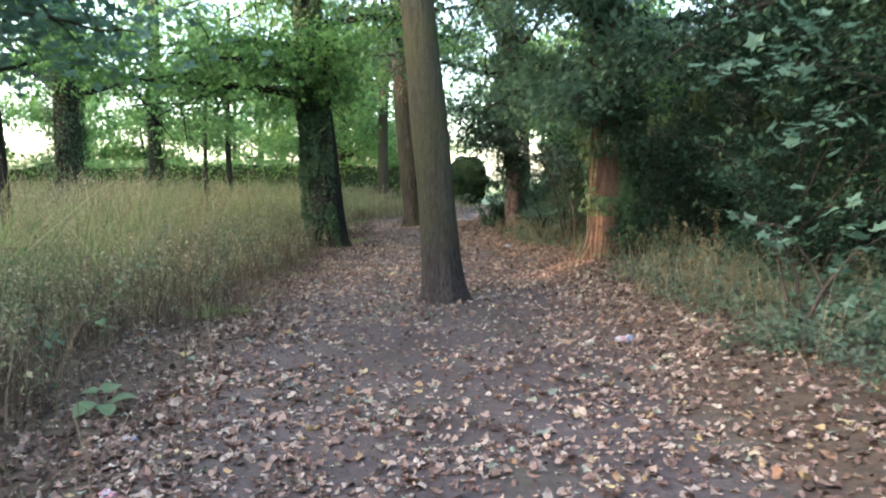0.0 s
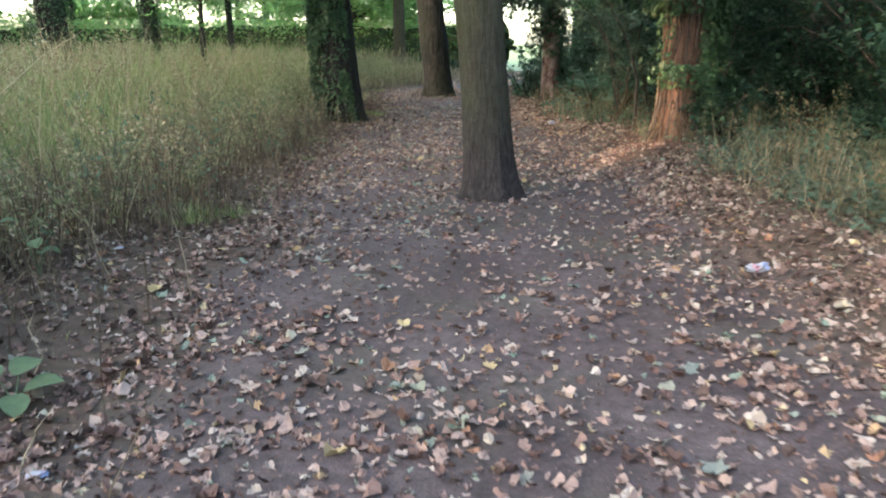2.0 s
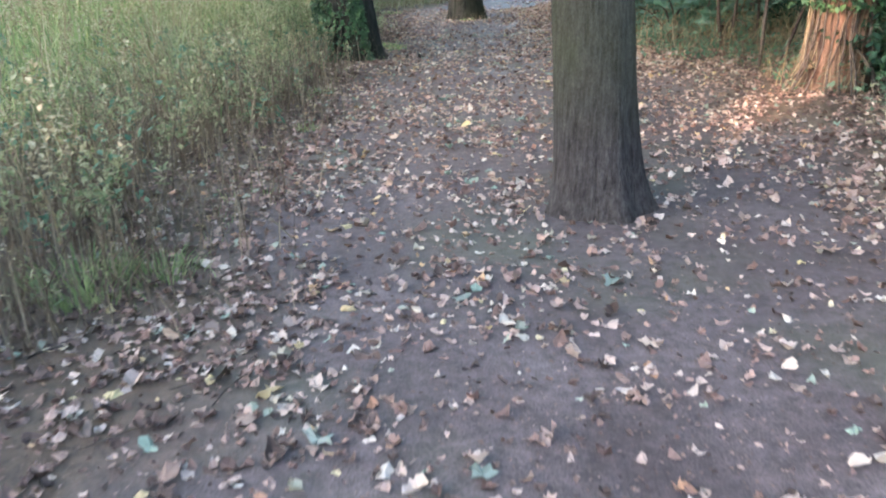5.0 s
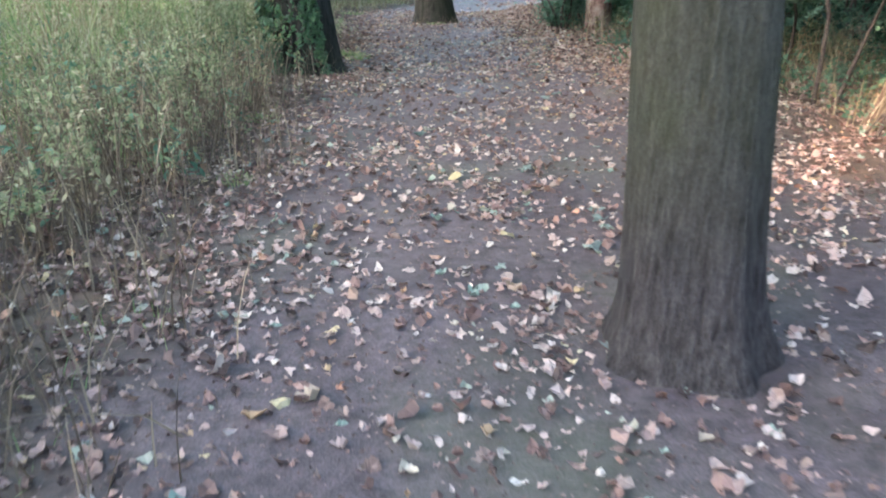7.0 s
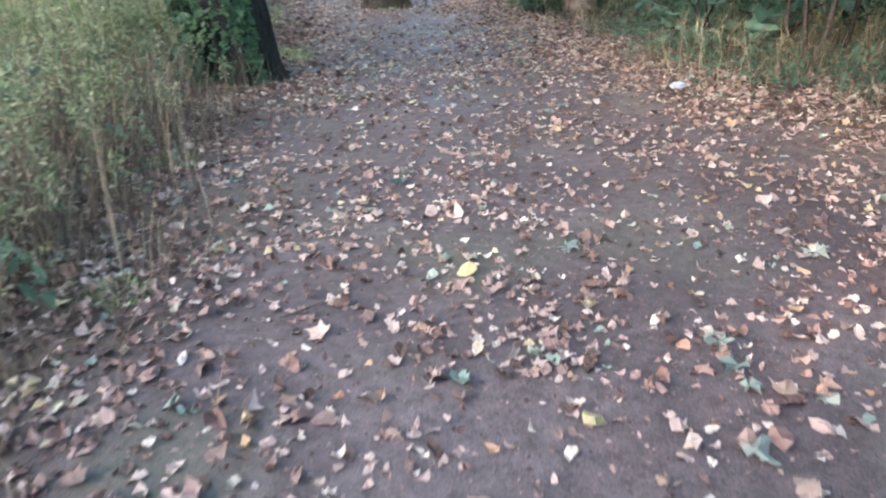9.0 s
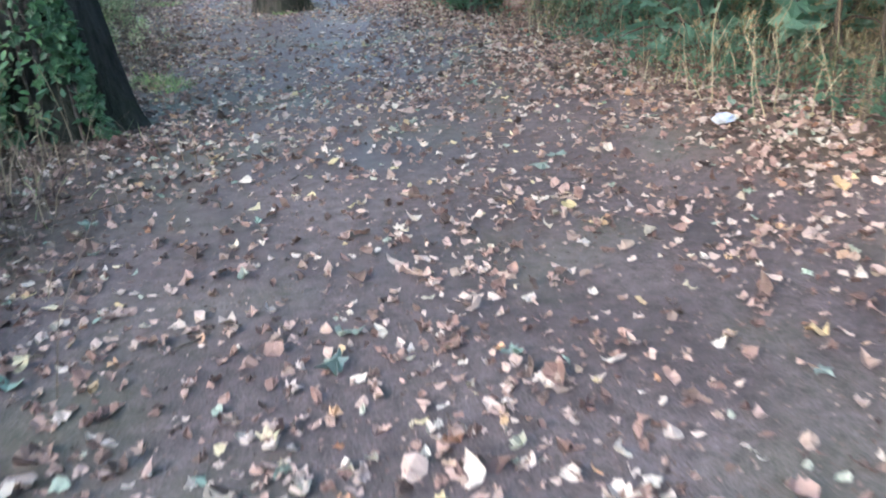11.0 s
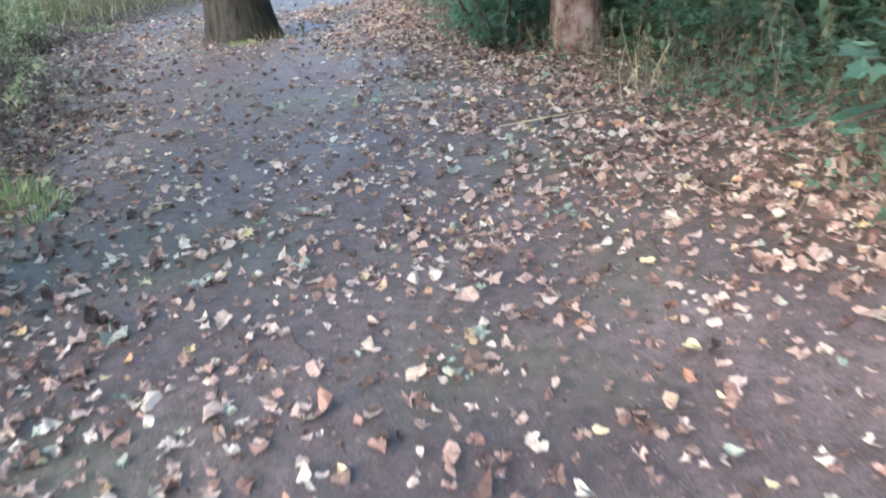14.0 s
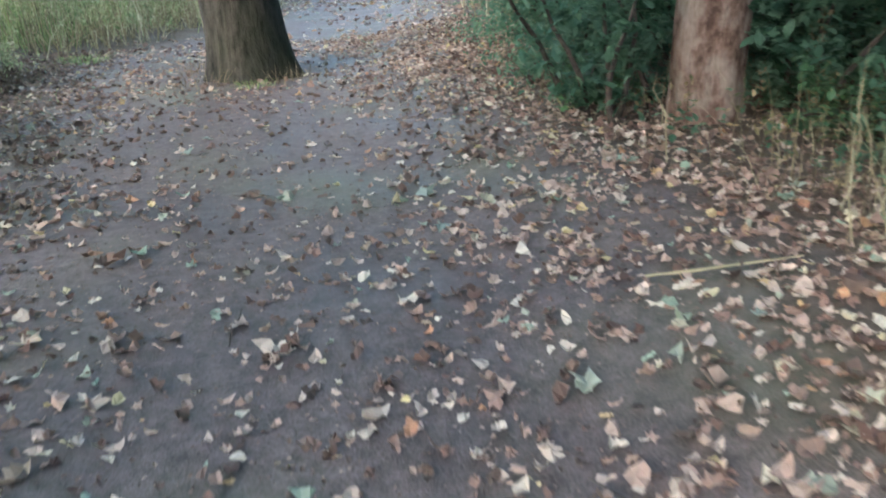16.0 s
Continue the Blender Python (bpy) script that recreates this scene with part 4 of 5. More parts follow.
grass("verge_thatch", "flattened dry grass thatch on the verge", x, y, rng.uniform(0.08, 0.35, len(x)), rng.uniform(0.003, 0.007, len(x)), GRASS_OLD, 1.2)
# low green tufts at the path's left edge
x, y = spots(9000, -4.2, -1.0, 3, 27, lambda x, y: np.exp(-((off_left(x, y) + 0.05) / 0.3) ** 2) * np.clip(vnoise(x, y, 0.6) * 2.2 - 1.2, 0, 1))
grass("edge_tufts", "short bright green grass tufts at the path edge", x, y, rng.uniform(0.05, 0.16, len(x)), rng.uniform(0.004, 0.008, len(x)), GRASS_GREEN, 0.8)

# brown upright stems between the meadow and the path
x, y = spots(30000, -6.0, -1.4, 1, 15.5, lambda x, y: np.exp(-((off_left(x, y) - 0.85) / 0.75) ** 2) * (0.3 + 0.7 * vnoise(x, y, 0.6)))
x, y = tufted(x, y, 0.4, 0.05)
grass("brown_stems", "brown withered stems between meadow and path", x, y, rng.uniform(0.2, 0.8, len(x)), rng.uniform(0.005, 0.011, len(x)), GRASS_OLD, 0.4)

x, y = spots(2600, -2.1, 0.2, 23.2, 25.2, lambda x, y: np.exp(-((np.hypot(x + 0.79, y - 23.95) - 0.68) / 0.16) ** 2) * np.clip(vnoise(x, y, 0.5) * 2 - 0.5, 0, 1))
grass("tree_foot_grass", "short dry grass round the foot of a tree", x, y, rng.uniform(0.06, 0.25, len(x)), rng.uniform(0.005, 0.01, len(x)), GRASS_OLD, 0.6)

# seed heads on a share of the tall stalks
for tips, share, size in ((tips1, 0.3, 0.038), (tips2, 0.35, 0.06)):
    p = tips[rng.random(len(tips)) < share]
    p = np.repeat(p, 9, 0) + rng.normal(0, 1, (len(p) * 9, 3)) * np.array([0.5, 0.5, 2.0]) * size
    ob = new("seed_heads", leaf_cloud("seed_heads", p, size * 0.9, GRASS_DRY, COARSE))
    tagged(ob, "feathery pale seed heads of the tall grass", "grass", kind="stuff")

# tall single stems with loose panicles standing above the meadow
x, y = spots(5200, -16, -2.4, 4, 37, lambda x, y: np.clip((off_left(x, y) - 0.35) / 1.2, 0, 1) * np.clip(vnoise(x, y, 1.7) * 1.8 - 0.45, 0, 1))
w = 0.004 + 0.0003 * y
tall = grass("tall_stems", "tall straw stems rising above the meadow grass", x, y, rng.uniform(0.75, 1.3, len(x)) * np.clip(0.55 + 0.25 * off_left(x, y), 0.5, 1), w, GRASS_DRY, 0.25)
p = np.repeat(tall, 26, 0)
drop = rng.uniform(0, 1, len(p))
p[:, 2] -= drop * 0.22
p[:, :2] += rng.normal(0, 1, (len(p), 2)) * (0.012 + 0.05 * drop)[:, None]
tagged(new("panicles", leaf_cloud("panicles", p, 0.042, GRASS_DRY, COARSE)), "loose pale panicles of the tall grass", "grass", kind="stuff")

# broad-leaved weeds among the grass and ivy on the right bank
def weeds(name, label, x, y, top, leaf, mat, shapes, per):
    n = len(x)
    p = np.repeat(np.stack([x, y, ground_z(x, y)], -1), per, 0)
    p[:, :2] += rng.normal(0, 0.07, (n * per, 2))
    p[:, 2] += np.repeat(top, per) * rng.uniform(0.15, 1, n * per)
    tagged(new(name, leaf_cloud(name, p, leaf, mat, shapes)), label, "plants", kind="stuff")


x, y = spots(1500, -7.0, -1.8, 0, 24, lambda x, y: np.clip(off_left(x, y) / 1.2, 0, 1) * np.clip(vnoise(x, y, 1.1) * 2 - 0.6, 0, 1))
weeds("meadow_weeds", "leafy green weeds among the meadow grass", x, y, rng.uniform(0.15, 0.7, len(x)), 0.075, LEAF_MID, CROWN, 14)
x, y = spots(17000, 1.9, 8.8, -4, 12, lambda x, y: np.clip((off_right(x, y) - 0.12) / 0.5, 0, 1) * np.interp(y, [-4, 2.5, 4, 7.5, 12], [0.4, 0.8, 1, 0.9, 0.3]) * np.clip(1.3 - (x - 4) / 5, 0.2, 1))
weeds("ground_ivy", "low ivy carpet under the thicket", x, y, rng.uniform(0.08, 0.3, len(x)), 0.065, LEAF_CARPET, IVY, 6)
x, y = spots(14000, 1.2, 8.8, 11, 34, lambda x, y: np.clip((off_right(x, y) - 0.1) / 0.6, 0, 1) * np.clip(vnoise(x, y, 0.8) * 1.9 - 0.2, 0, 1))
weeds("bank_ivy", "green ivy carpet on the bank", x, y, rng.uniform(0.06, 0.3, len(x)), 0.065, LEAF_MID, IVY, 5)


x, y = spots(260, -4.6, -2.3, 5.5, 16, lambda x, y: np.exp(-((off_left(x, y) - 0.7) / 0.45) ** 2) * np.clip(vnoise(x, y, 0.9) * 2.4 - 1.0, 0, 1))
weeds("edge_weeds", "leafy green weeds at the meadow edge", x, y, rng.uniform(0.25, 0.75, len(x)), 0.06, LEAF_MID, CROWN, 22)


# stalky plants along the meadow edge: bare brown stems below, yellowish leaves in tiers above
def stalky(name, label, n, x0, x1, y0, y1, chance, lo, hi, leaf, mat, stem_mat):
    x, y = spots(n, x0, x1, y0, y1, chance)
    x, y = tufted(x, y, 0.75, 0.05)
    h = rng.uniform(lo, hi, len(x)) * (0.55 + 0.7 * vnoise(x, y, 0.9)) * np.clip(0.4 + 0.45 * np.maximum(off_left(x, y), off_right(x, y)), 0.4, 1)
    az, lean = rng.uniform(0, 2 * PI, len(x)), np.abs(rng.normal(0, 0.16, len(x)))
    z0, pieces, places = ground_z(x, y), [], []
    for i in range(len(x)):
        tip = np.array([math.cos(az[i]) * lean[i] * h[i], math.sin(az[i]) * lean[i] * h[i], h[i]])
        root = np.array([x[i], y[i], z0[i] - 0.02])
        mid = root + tip * 0.55 + rng.normal(0, 0.015, 3)
        pieces.append(tube([root, mid, root + tip], [0.0045, 0.0035, 0.0015], 4))
        k = int(10 + 26 * h[i])
        t = rng.uniform(0.5, 1.02, k) ** 0.75
        out = (0.035 + 0.06 * (1 - t)) * rng.uniform(0.3, 1.3, k)
        a = rng.uniform(0, 2 * PI, k)
        places.append(root + t[:, None] * tip + np.stack([out * np.cos(a), out * np.sin(a), rng.normal(0, 0.02, k)], -1))
    v, f = join(pieces)
    tagged(new(name + "_stems", fast_mesh(name + "_stems", v, f, stem_mat, True)), "bare brown lower stems of " + label, "plants", kind="stuff")
    tagged(new(name, leaf_cloud(name, np.concatenate(places), leaf, mat, STALKY)), label, "plants", kind="stuff")


STALKY = [blade(OVAL, 0.3, -0.3), blade(LONG, 0.25, -0.4), blade(LONG, 0.1, 0.3)]
stalky("meadow_edge_plants", "stalky plants with yellow-green leaves at the meadow edge", 4200, -5.2, -1.8, 2.0, 25,
       lambda x, y: np.clip((off_left(x, y) - 0.25) / 0.4, 0, 1) * np.clip(2.6 - off_left(x, y), 0.12, 1) * np.clip(vnoise(x, y, 0.8) * 2 - 0.35, 0, 1), 0.45, 0.95, 0.055, LEAF_STALKY, GRASS_OLD)
stalky("meadow_bend_plants", "pale stalky plants where the meadow meets the bend", 2600, -7.0, -1.2, 15.5, 31,
       lambda x, y: np.clip((off_left(x, y) - 0.2) / 0.4, 0, 1) * np.clip(3.2 - off_left(x, y), 0.1, 1) * np.clip(vnoise(x, y, 0.9) * 2 - 0.3, 0, 1), 0.5, 1.0, 0.065, LEAF_STALKY, GRASS_OLD)
stalky("verge_edge_plants", "withered stalky plants on the leafy bank", 1500, 1.5, 4.2, 5.0, 21,
       lambda x, y: np.clip((off_right(x, y) - 0.1) / 0.5, 0, 1) * np.clip(2.0 - off_right(x, y), 0.1, 1) * np.clip(vnoise(x, y, 0.7) * 2 - 0.5, 0, 1), 0.3, 0.75, 0.045, LEAF_WITHERED, GRASS_OLD)

x, y = spots(1500, 1.9, 4.6, 16.5, 24, lambda x, y: np.clip((off_right(x, y) - 0.7) / 0.5, 0, 1) * np.clip(vnoise(x, y, 0.7) * 2 - 0.5, 0, 1))
weeds("bank_weeds", "leafy green weeds in front of the thicket", x, y, rng.uniform(0.2, 0.9, len(x)), 0.08, LEAF_MID, IVY, 9)


x, y = spots(380, 2.0, 5.0, 3.5, 12.5, lambda x, y: np.clip((off_right(x, y) - 0.45) / 0.5, 0, 1) * np.clip(vnoise(x, y, 0.8) * 2.2 - 0.6, 0, 1))
weeds("verge_weeds", "leafy dark green weeds among dry stalks on the verge", x, y, rng.uniform(0.15, 0.6, len(x)), 0.06, LEAF_MID, CROWN, 16)


# ---- fallen leaves ----
def litter(name, label, n, x0, x1, y0, y1, chance, lo, hi, mat, shapes, tilt=0.3, lift=0.004):
    x, y = spots(n, x0, x1, y0, y1, chance)
    k = len(x)
    size = np.clip(rng.lognormal(math.log((lo + hi) / 2), 0.32, k), lo * 0.6, hi * 1.5)
    t = rng.normal(0, tilt, k)
    z = ground_z(x, y) + lift + np.abs(np.sin(t)) * size * 0.35
    v, f = scatter(shapes, np.stack([x, y, z], -1), rng.uniform(0, 2 * PI, k), t, rng.uniform(0, 2 * PI, k), size)
    tagged(new(name, fast_mesh(name, v, f, mat)), label, "leaves", kind="stuff")


def drift(x, y):
    """How thick the leaves lie: patches on the path, deeper along its edges."""
    d = inside(x, y)
    patch = np.clip(vnoise(x, y, 0.8) * 1.5 + vnoise(x, y, 2.3) * 1.1 - 0.95, 0.06, 1)
    edgy = np.exp(-((d - 0.15) / np.where((x > 0) & (y > 12.5) & (d < 0), 0.9, 0.55)) ** 2)
    edgy = edgy * np.where(x < -0.5, np.where(y < 7.5, 0.75, 0.4), 1)
    right = np.clip((x - 0.2) / 1.0, 0, 1) * np.clip((y - 12.5) / 2, 0, 1)
    side = 1 - np.clip((0.5 - x) / 0.9, 0, 1) * np.interp(y, [13, 14.5, 15.3, 16.2, 17.5, 19, 21], [0, 0.5, 0.35, 0, 0.05, 0.35, 0.6])
    clot = 0.5 + 1.2 * np.clip(vnoise(x, y, 0.22) * 1.6 - 0.35, 0, 1)
    return side * clot * np.clip(0.12 + 0.14 * np.exp(-((y - 17.2) / 1.3) ** 2) + 0.1 * np.clip((6.5 - y) / 2, 0, 1) + 0.42 * patch + 0.42 * edgy + 0.32 * right * (0.4 + patch), 0, 1) * np.where(d < np.where((x > 0) & (y > 12.5), -1.2, np.where(x < 0, np.where(y < 7.5, -1.2, -0.45), -0.9)), 0.2, 1)


litter("fallen_leaves", "pale buff, tan and yellow fallen leaves scattered on the path", 155000, -4.6, 4.4, -5.0, 27, drift, 0.031, 0.062, LITTER, FALLEN, 0.4)
litter("fallen_leaves_far", "fallen leaves on the far path", 7000, -3.5, 5, 27, 44, drift, 0.06, 0.1, LITTER, FALLEN)
litter("brown_leaf_layer", "brown decaying leaf layer along the path edges", 120000, -5, 8.5, -6, 27,
       lambda x, y: np.exp(-((inside(x, y) + 0.1) / 0.65) ** 2) * (0.4 + 0.6 * vnoise(x, y, 0.5)) + 0.09 + 0.12 * np.clip(vnoise(x, y, 0.7) * 1.8 - 0.6, 0, 1) + 0.27 * (x > 4) + 0.45 * np.exp(-((off_left(x, y) - 0.4) / 0.7) ** 2), 0.03, 0.07, LITTER_BROWN, FALLEN, 0.45, 0.001)
litter("leaf_crumbs", "tiny leaf crumbs and grit trodden into the path", 110000, -4, 4, 1.6, 24, lambda x, y: 0.2 + 0.7 * vnoise(x, y, 0.6), 0.006, 0.022, LITTER_BROWN, COARSE, 0.4, 0.002)

# large lobed leaves, each one to be told apart
mx2, my2 = spots(240, -2.8, 2.6, 1.9, 24, lambda x, y: np.clip(0.15 + drift(x, y), 0, 1) * (inside(x, y) > -0.5))
lobed = []
for s, (v, f) in enumerate(MAPLE):
    lobed.append(fast_mesh("fallen_maple_leaf", v, f, LITTER_SINGLE))
for i, (x, y) in enumerate(zip(mx2, my2)):
    ob = new("fallen_maple_leaf", lobed[i % 3])
    size = rng.uniform(0.08, 0.14)
    ob.matrix_world = pose(x, y, float(ground_z(x, y)) + 0.014, rng.normal(0, 9), rng.normal(0, 9), rng.uniform(0, 360)) @ Matrix.Diagonal((size, size, size, 1))
    tagged(ob, "large lobed fallen leaf lying on the earth path", "leaf", "large fallen leaves")


def fallen_leaf(x, y, size, leaf, mat, label):
    v, f = crinkled(leaf, 0.25, x * 3 + y)
    ob = new("fallen_leaf", fast_mesh("fallen_leaf", v, f, mat))
    ob.matrix_world = pose(x, y, float(ground_z(x, y)) + 0.02, rng.normal(0, 8), rng.normal(0, 8), rng.uniform(0, 360)) @ Matrix.Diagonal((size, size, size, 1))
    tagged(ob, label, "leaf", "single fallen leaves")


for x, y in ((-0.29, 11.66), (0.86, 11.46), (0.03, 10.6), (0.02, 10.46), (-1.28, 6.71), (-0.73, 6.54), (-1.02, 12.77), (-2.02, 14.28), (-1.43, 16.08), (-1.14, 16.41), (0.31, 14.45),
             (0.43, 14.56), (0.09, 18.75), (0.15, 19.26), (0.2, 17.32), (0.46, 16.47), (-0.12, 7.9), (0.03, 10.75), (-2.66, 11.77), (-0.13, 10.12)):
    fallen_leaf(x, y, rng.uniform(0.11, 0.17), MAPLE[rng.integers(3)], LEAF_PALE, "pale grey-green lobed leaf lying underside up on earth")
for x, y in ((0.4, 15.35), (0.19, 13.84), (-0.82, 14.88), (-0.54, 10.35), (-0.79, 11.44), (0.55, 15.9), (-2.2, 6.03), (-0.62, 5.5)):
    fallen_leaf(x, y, rng.uniform(0.07, 0.1), blade(ROUND, 0.15, 0.2, 0.3), LEAF_YELLOW, "rounded yellow fallen leaf on the dark path")
for x, y in ((-1.46, 16.16),):
    fallen_leaf(x, y, 0.12, blade(RAGGED, 0.8, 0.9, 0.2), LEAF_BLACK, "curled blackened dead leaf on the earth path")
curled = [fast_mesh("curled_leaf", v, f, LEAF_DRY) for v, f in FALLEN]
for i, (x, y) in enumerate(zip(*spots(320, -2.0, 1.8, 2.5, 20, lambda x, y: np.clip(0.2 + drift(x, y), 0, 1) * (inside(x, y) > 0)))):
    size = rng.uniform(0.055, 0.085)
    ob = new("curled_leaf", curled[i % len(curled)])
    ob.matrix_world = pose(x, y, float(ground_z(x, y)) + 0.016, rng.normal(0, 14), rng.normal(0, 14), rng.uniform(0, 360)) @ Matrix.Diagonal((size, size, size, 1))
    tagged(ob, "dry curled fallen leaf lying on the trodden path", "leaf", "curled fallen leaves")


# ---- single plants, sticks and dropped things ----
def tube_thing(name, points, radii, mat, label, category, group=""):
    v, f = tube(points, radii, 7)
    return tagged(new(name, fast_mesh(name, v, f, mat, True)), label, category, group)


def dock_plant(x, y, leaves, label):
    top = empty("dock_plant", x, y, float(ground_z(x, y)), label, "plant", "broad-leaved weeds")
    for az, out, size, up in leaves:
        c = Vector((math.cos(az) * out, math.sin(az) * out, up))
        v, f = tube([(0, 0, 0), (c.x * 0.5, c.y * 0.5, c.z * 0.8), tuple(c)], [0.004, 0.003, 0.002], 5)
        stalk = part("stalk", fast_mesh("stalk", v, f, LEAF_DOCK, True), top)
        v, f = blade([(0, -0.5), (0.2, -0.42), (0.36, -0.2), (0.38, 0.05), (0.26, 0.3), (0, 0.5)], 0.25, -0.35, 0.1)
        leaf = part("leaf", fast_mesh("leaf", v * size, f, LEAF_DOCK, True), stalk)
        leaf.matrix_local = pose(c.x, c.y, c.z, rng.uniform(-25, 10), rng.uniform(-15, 15), math.degrees(az) - 90)


dock_plant(-2.24, 4.6, [(0.3, 0.12, 0.17, 0.08), (1.4, 0.1, 0.16, 0.14), (2.8, 0.13, 0.15, 0.12), (4.2, 0.14, 0.17, 0.06), (5.3, 0.12, 0.15, 0.05)], "broad green dock leaves growing at the path edge")
for x, y in ((-3.5, 7.8), (-3.9, 8.9), (-3.0, 6.2), (-2.9, 11.6), (-2.75, 3.9)):
    dock_plant(x, y, [(a + rng.uniform(-0.4, 0.4), rng.uniform(0.06, 0.13), rng.uniform(0.1, 0.15), rng.uniform(0.1, 0.4)) for a in (0.2, 1.5, 2.7, 3.9, 5.2)], "small broad-leaved green weed among dry grass")


def plain(name, colour, rough=0.5):
    m, t, b = material(name, rough, 0.4)
    t.links.new(mix(t, 0.3, colour, ramp(t, noise_tex(t, 40, 3), [(0.3, (0.55, 0.55, 0.55)), (0.7, (1, 1, 1))]), "MULTIPLY"), b.inputs["Base Color"])
    return m


WHITE, PINK, BLUE, CANE = plain("white_plastic", (0.36, 0.36, 0.37)), plain("pink_print", (0.4, 0.2, 0.22)), plain("blue_print", (0.3, 0.36, 0.52)), plain("dry_cane", (0.27, 0.23, 0.14), 0.8)


def crumpled(name, x, y, size, mats, label, category, flat=0.35, yaw=0):
    """A crushed piece of packaging with creases; mats: the bands of its print."""
    bm = bmesh.new()
    bmesh.ops.create_icosphere(bm, subdivisions=3, radius=0.5)
    for v in bm.verts:
        n = noise.noise(v.co * 4 + Vector((x, y, 0))) * 0.5 + noise.noise(v.co * 10) * 0.3
        v.co = Vector((v.co.x * (1 + n) * size[0], v.co.y * (1 + n) * size[1], v.co.z * flat * (1 + 1.6 * n) * size[1]))
    for f in bm.faces:
        c = f.calc_center_median().x / size[0] + 0.5
        f.material_index = min(len(mats) - 1, max(0, int(c * len(mats))))
    low = min(v.co.z for v in bm.verts)
    for v in bm.verts:
        v.co.z -= low
    me = bpy.data.meshes.new(name)
    bm.to_mesh(me)
    bm.free()
    for m in mats:
        me.materials.append(m)
    ob = new(name, me)
    ob.matrix_world = pose(x, y, float(ground_z(x, y)) + 0.004, 0, 0, yaw)
    return tagged(ob, label, category)


crumpled("crushed_carton", 1.64, 6.37, (0.19, 0.075), [WHITE, PINK, WHITE, BLUE, BLUE], "crushed white, pink and blue drink carton among leaves", "litter", 0.8, 22)
crumpled("white_wrapper", -1.83, 4.04, (0.07, 0.035), [WHITE, WHITE, BLUE], "small crumpled white wrapper at the path edge", "litter", 0.6, 15)
crumpled("pink_wrapper", -1.60, 3.25, (0.09, 0.07), [PINK, WHITE, PINK], "crumpled pale pink wrapper lying among brown leaves", "litter", 0.6, -30)
crumpled("plastic_bag", 1.33, 14.32, (0.14, 0.10), [WHITE, BLUE, WHITE], "crumpled white plastic bag scrap on the verge", "litter", 0.5, 10)
crumpled("white_scrap", -2.79, 6.88, (0.06, 0.045), [WHITE, BLUE], "small white and blue plastic scrap in the verge", "litter", 0.6, 60)

tube_thing("cane_stick", [(x, y, float(ground_z(x, y)) + 0.03) for x, y in ((0.62, 17.78), (0.78, 17.71), (0.94, 17.65), (1.12, 17.6))], [0.005, 0.006, 0.005, 0.003], CANE, "yellowish dry cane lying across fallen leaves", "stick")
tube_thing("bent_twig", [(-1.5, 14.5, 0.01), (-1.48, 14.42, 0.03), (-1.44, 14.36, 0.035), (-1.43, 14.28, 0.015)], [0.003, 0.004, 0.004, 0.002], TWIG, "short bent dry twig beside fallen leaves", "stick")
tube_thing("curved_twig", [(-0.14, 14.08, 0.014), (-0.08, 14.02, 0.02), (-0.05, 13.94, 0.02), (-0.06, 13.84, 0.014)], [0.004, 0.005, 0.005, 0.003], TWIG, "short curved brown twig lying on the path", "stick")
for x0, y0, az, l, up in ((1.9, 7.4, 0.9, 0.9, 0.5), (2.3, 7.0, 1.9, 1.1, 0.7), (2.0, 8.4, 2.4, 0.8, 0.5), (2.9, 6.1, 1.2, 1.0, 0.8), (2.6, 17.6, 1.8, 0.8, 1.2), (2.2, 17.3, 1.3, 0.9, 1.2),
                          (1.5, 14.3, 1.2, 0.7, 1.3), (1.56, 14.22, 1.9, 0.65, 1.3), (1.62, 14.35, 0.7, 0.75, 1.4), (1.44, 14.8, 2.2, 0.6, 1.3), (1.5, 14.72, 1.0, 0.7, 1.3), (1.75, 14.05, 1.4, 0.65, 1.3), (1.82, 14.15, 2.6, 0.6, 1.2),
                          (1.4, 17.7, 1.1, 0.7, 1.3), (1.47, 17.62, 2.0, 0.6, 1.2), (1.26, 18.8, 1.7, 0.5, 1.3), (1.84, 18.0, 0.8, 0.6, 1.2), (-2.3, 4.9, 2.0, 0.6, 0.6), (-1.95, 4.1, 0.9, 0.5, 0.5), (-2.6, 6.3, 2.2, 0.8, 0.9), (2.5, 14.9, 1.4, 0.6, 1.0)):
    z = float(ground_z(x0, y0))
    pts = [(x0 + math.cos(az) * l * k / 4 * 0.3 + rng.normal(0, 0.035), y0 + math.sin(az) * l * k / 4 * 0.3 + rng.normal(0, 0.035), z - 0.01 + up * l * (k / 4) ** 0.8 * 0.7) for k in range(5)]
    tube_thing("dry_stalk", pts, [0.004, 0.0035, 0.003, 0.0025, 0.001], CANE, "bare straw-coloured dead stalk standing in the verge", "stalk", "dead stalks")

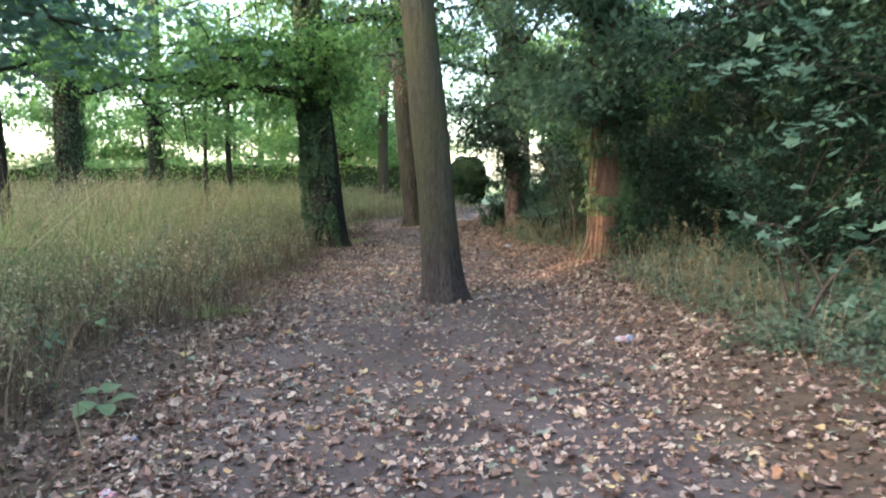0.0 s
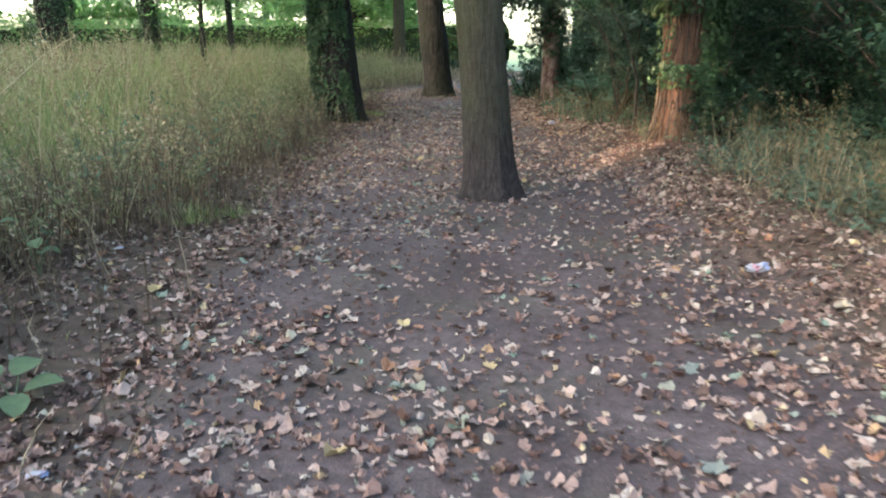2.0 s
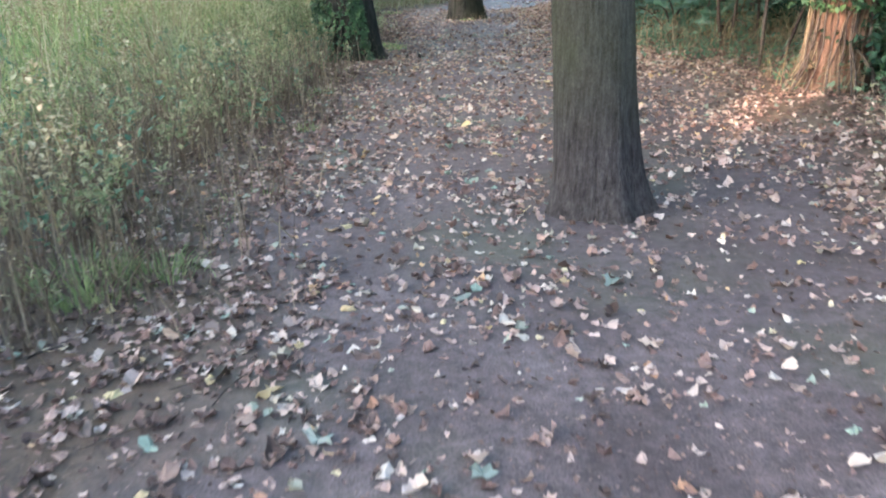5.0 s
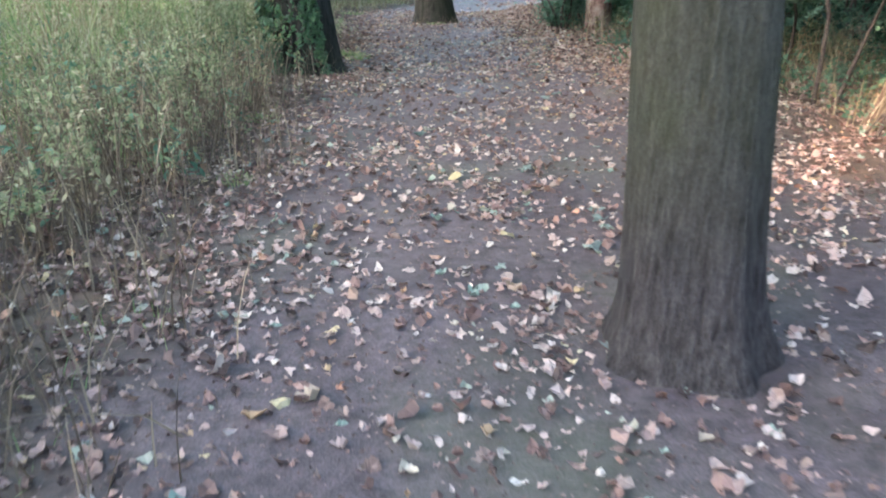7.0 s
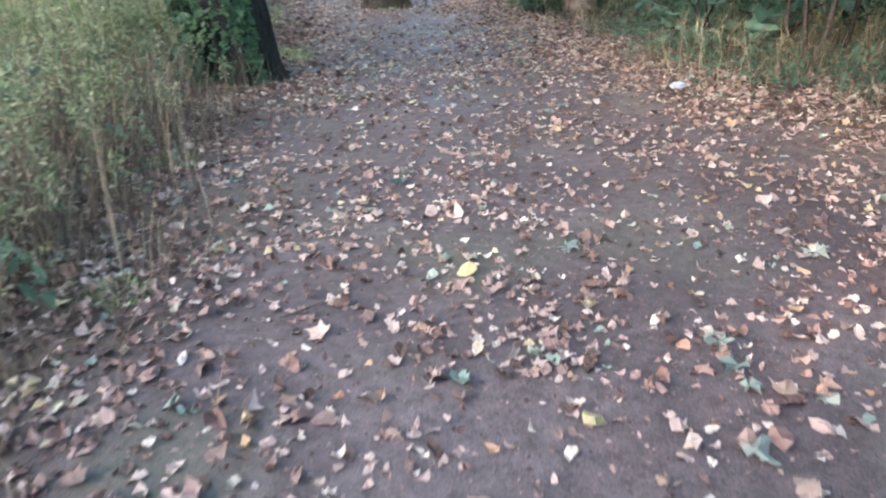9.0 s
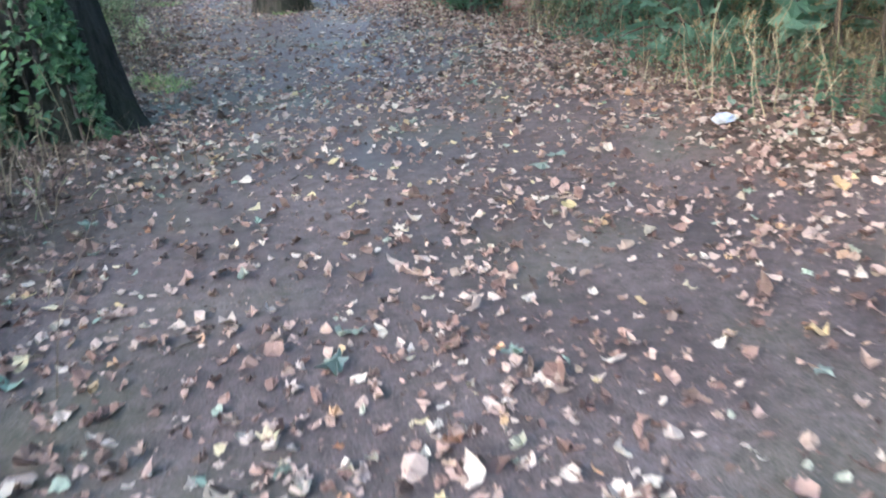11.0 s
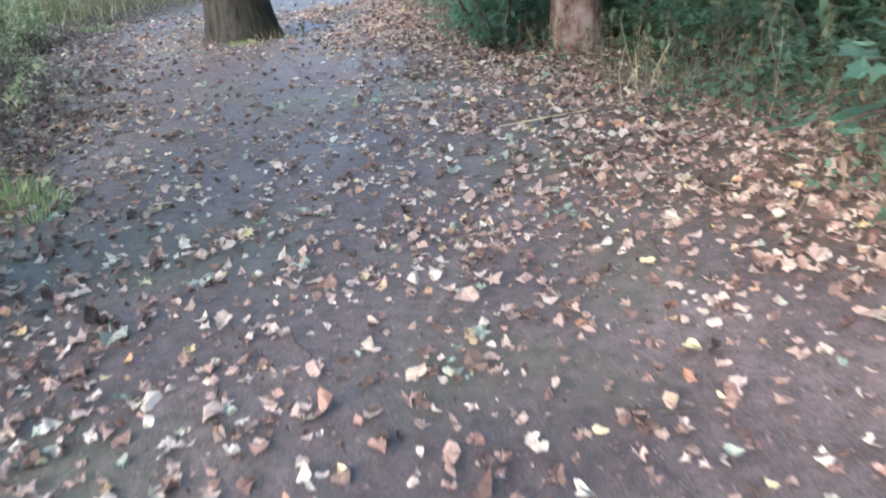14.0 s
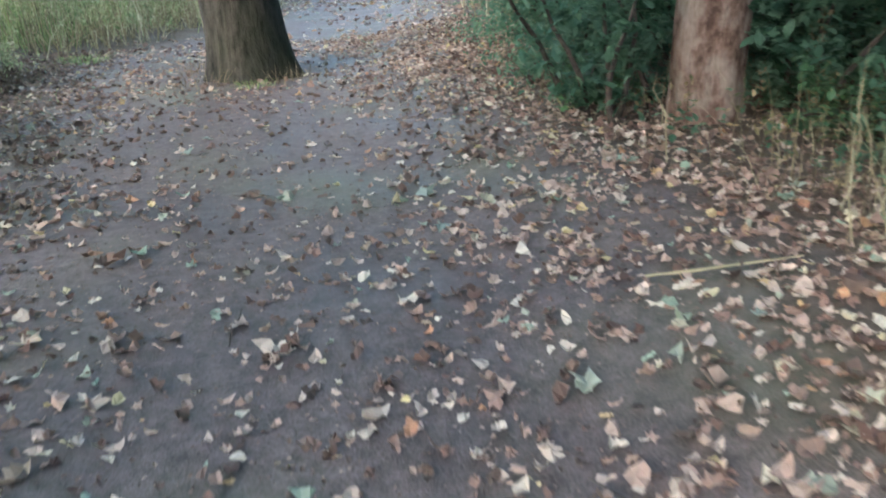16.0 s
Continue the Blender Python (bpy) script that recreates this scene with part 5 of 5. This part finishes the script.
def grass_tuft(x, y, r, h, n):
    """A low tuft of green blades fanning out from one spot."""
    pieces = []
    for i in range(n):
        a, d, l = rng.uniform(0, 2 * PI), r * math.sqrt(rng.random()), h * rng.uniform(0.5, 1.2)
        bx, by = x + d * math.cos(a), y + d * math.sin(a)
        z, w, out = float(ground_z(bx, by)) - 0.01, rng.uniform(0.002, 0.0045), rng.uniform(0.2, 0.9) * l
        c, q = (math.cos(a), math.sin(a)), (-math.sin(a) * w, math.cos(a) * w)
        v = [(bx + c[0] * out * t ** 1.6 + s * q[0] * k, by + c[1] * out * t ** 1.6 + s * q[1] * k, z + l * t * (1 - 0.25 * t)) for t, k in ((0, 1), (0.5, 0.8), (1, 0.1)) for s in (-1, 1)]
        pieces.append((np.array(v), np.array([(0, 1, 3, 2), (2, 3, 5, 4)])))
    v, f = join(pieces)
    tagged(new("grass_tuft", fast_mesh("grass_tuft", v, f, GRASS_GREEN)), "low bright green grass tuft at the path edge", "grass tuft", "green tufts")


for x, y, r, h, n in ((-2.62, 7.88, 0.28, 0.2, 320), (-2.31, 8.07, 0.16, 0.14, 150), (-2.28, 11.4, 0.13, 0.07, 170), (-1.97, 17.64, 0.2, 0.1, 220), (-2.17, 17.9, 0.22, 0.12, 220),
                      (-2.86, 25.9, 0.35, 0.12, 300), (-0.76, 23.2, 0.22, 0.08, 160), (-2.5, 13.4, 0.18, 0.1, 150)):
    grass_tuft(x, y, r, h, n)

pieces = []
for x, y in zip(*spots(700, -3.6, 3.6, 1.8, 25, lambda x, y: 0.12 + 0.6 * np.exp(-((inside(x, y) - 0.0) / 0.6) ** 2))):
    az, l, z = rng.uniform(0, 2 * PI), rng.uniform(0.05, 0.28), float(ground_z(x, y)) + 0.008
    pts = [(x + math.cos(az) * l * k / 3 + rng.normal(0, 0.008), y + math.sin(az) * l * k / 3 + rng.normal(0, 0.008), z + rng.uniform(0, 0.012)) for k in range(4)]
    pieces.append(tube(pts, [0.003, 0.0035, 0.003, 0.0015], 4))
v, f = join(pieces)
tagged(new("twigs", fast_mesh("twigs", v, f, TWIG, True)), "small dry twigs strewn over the path and verges", "twigs", kind="stuff")
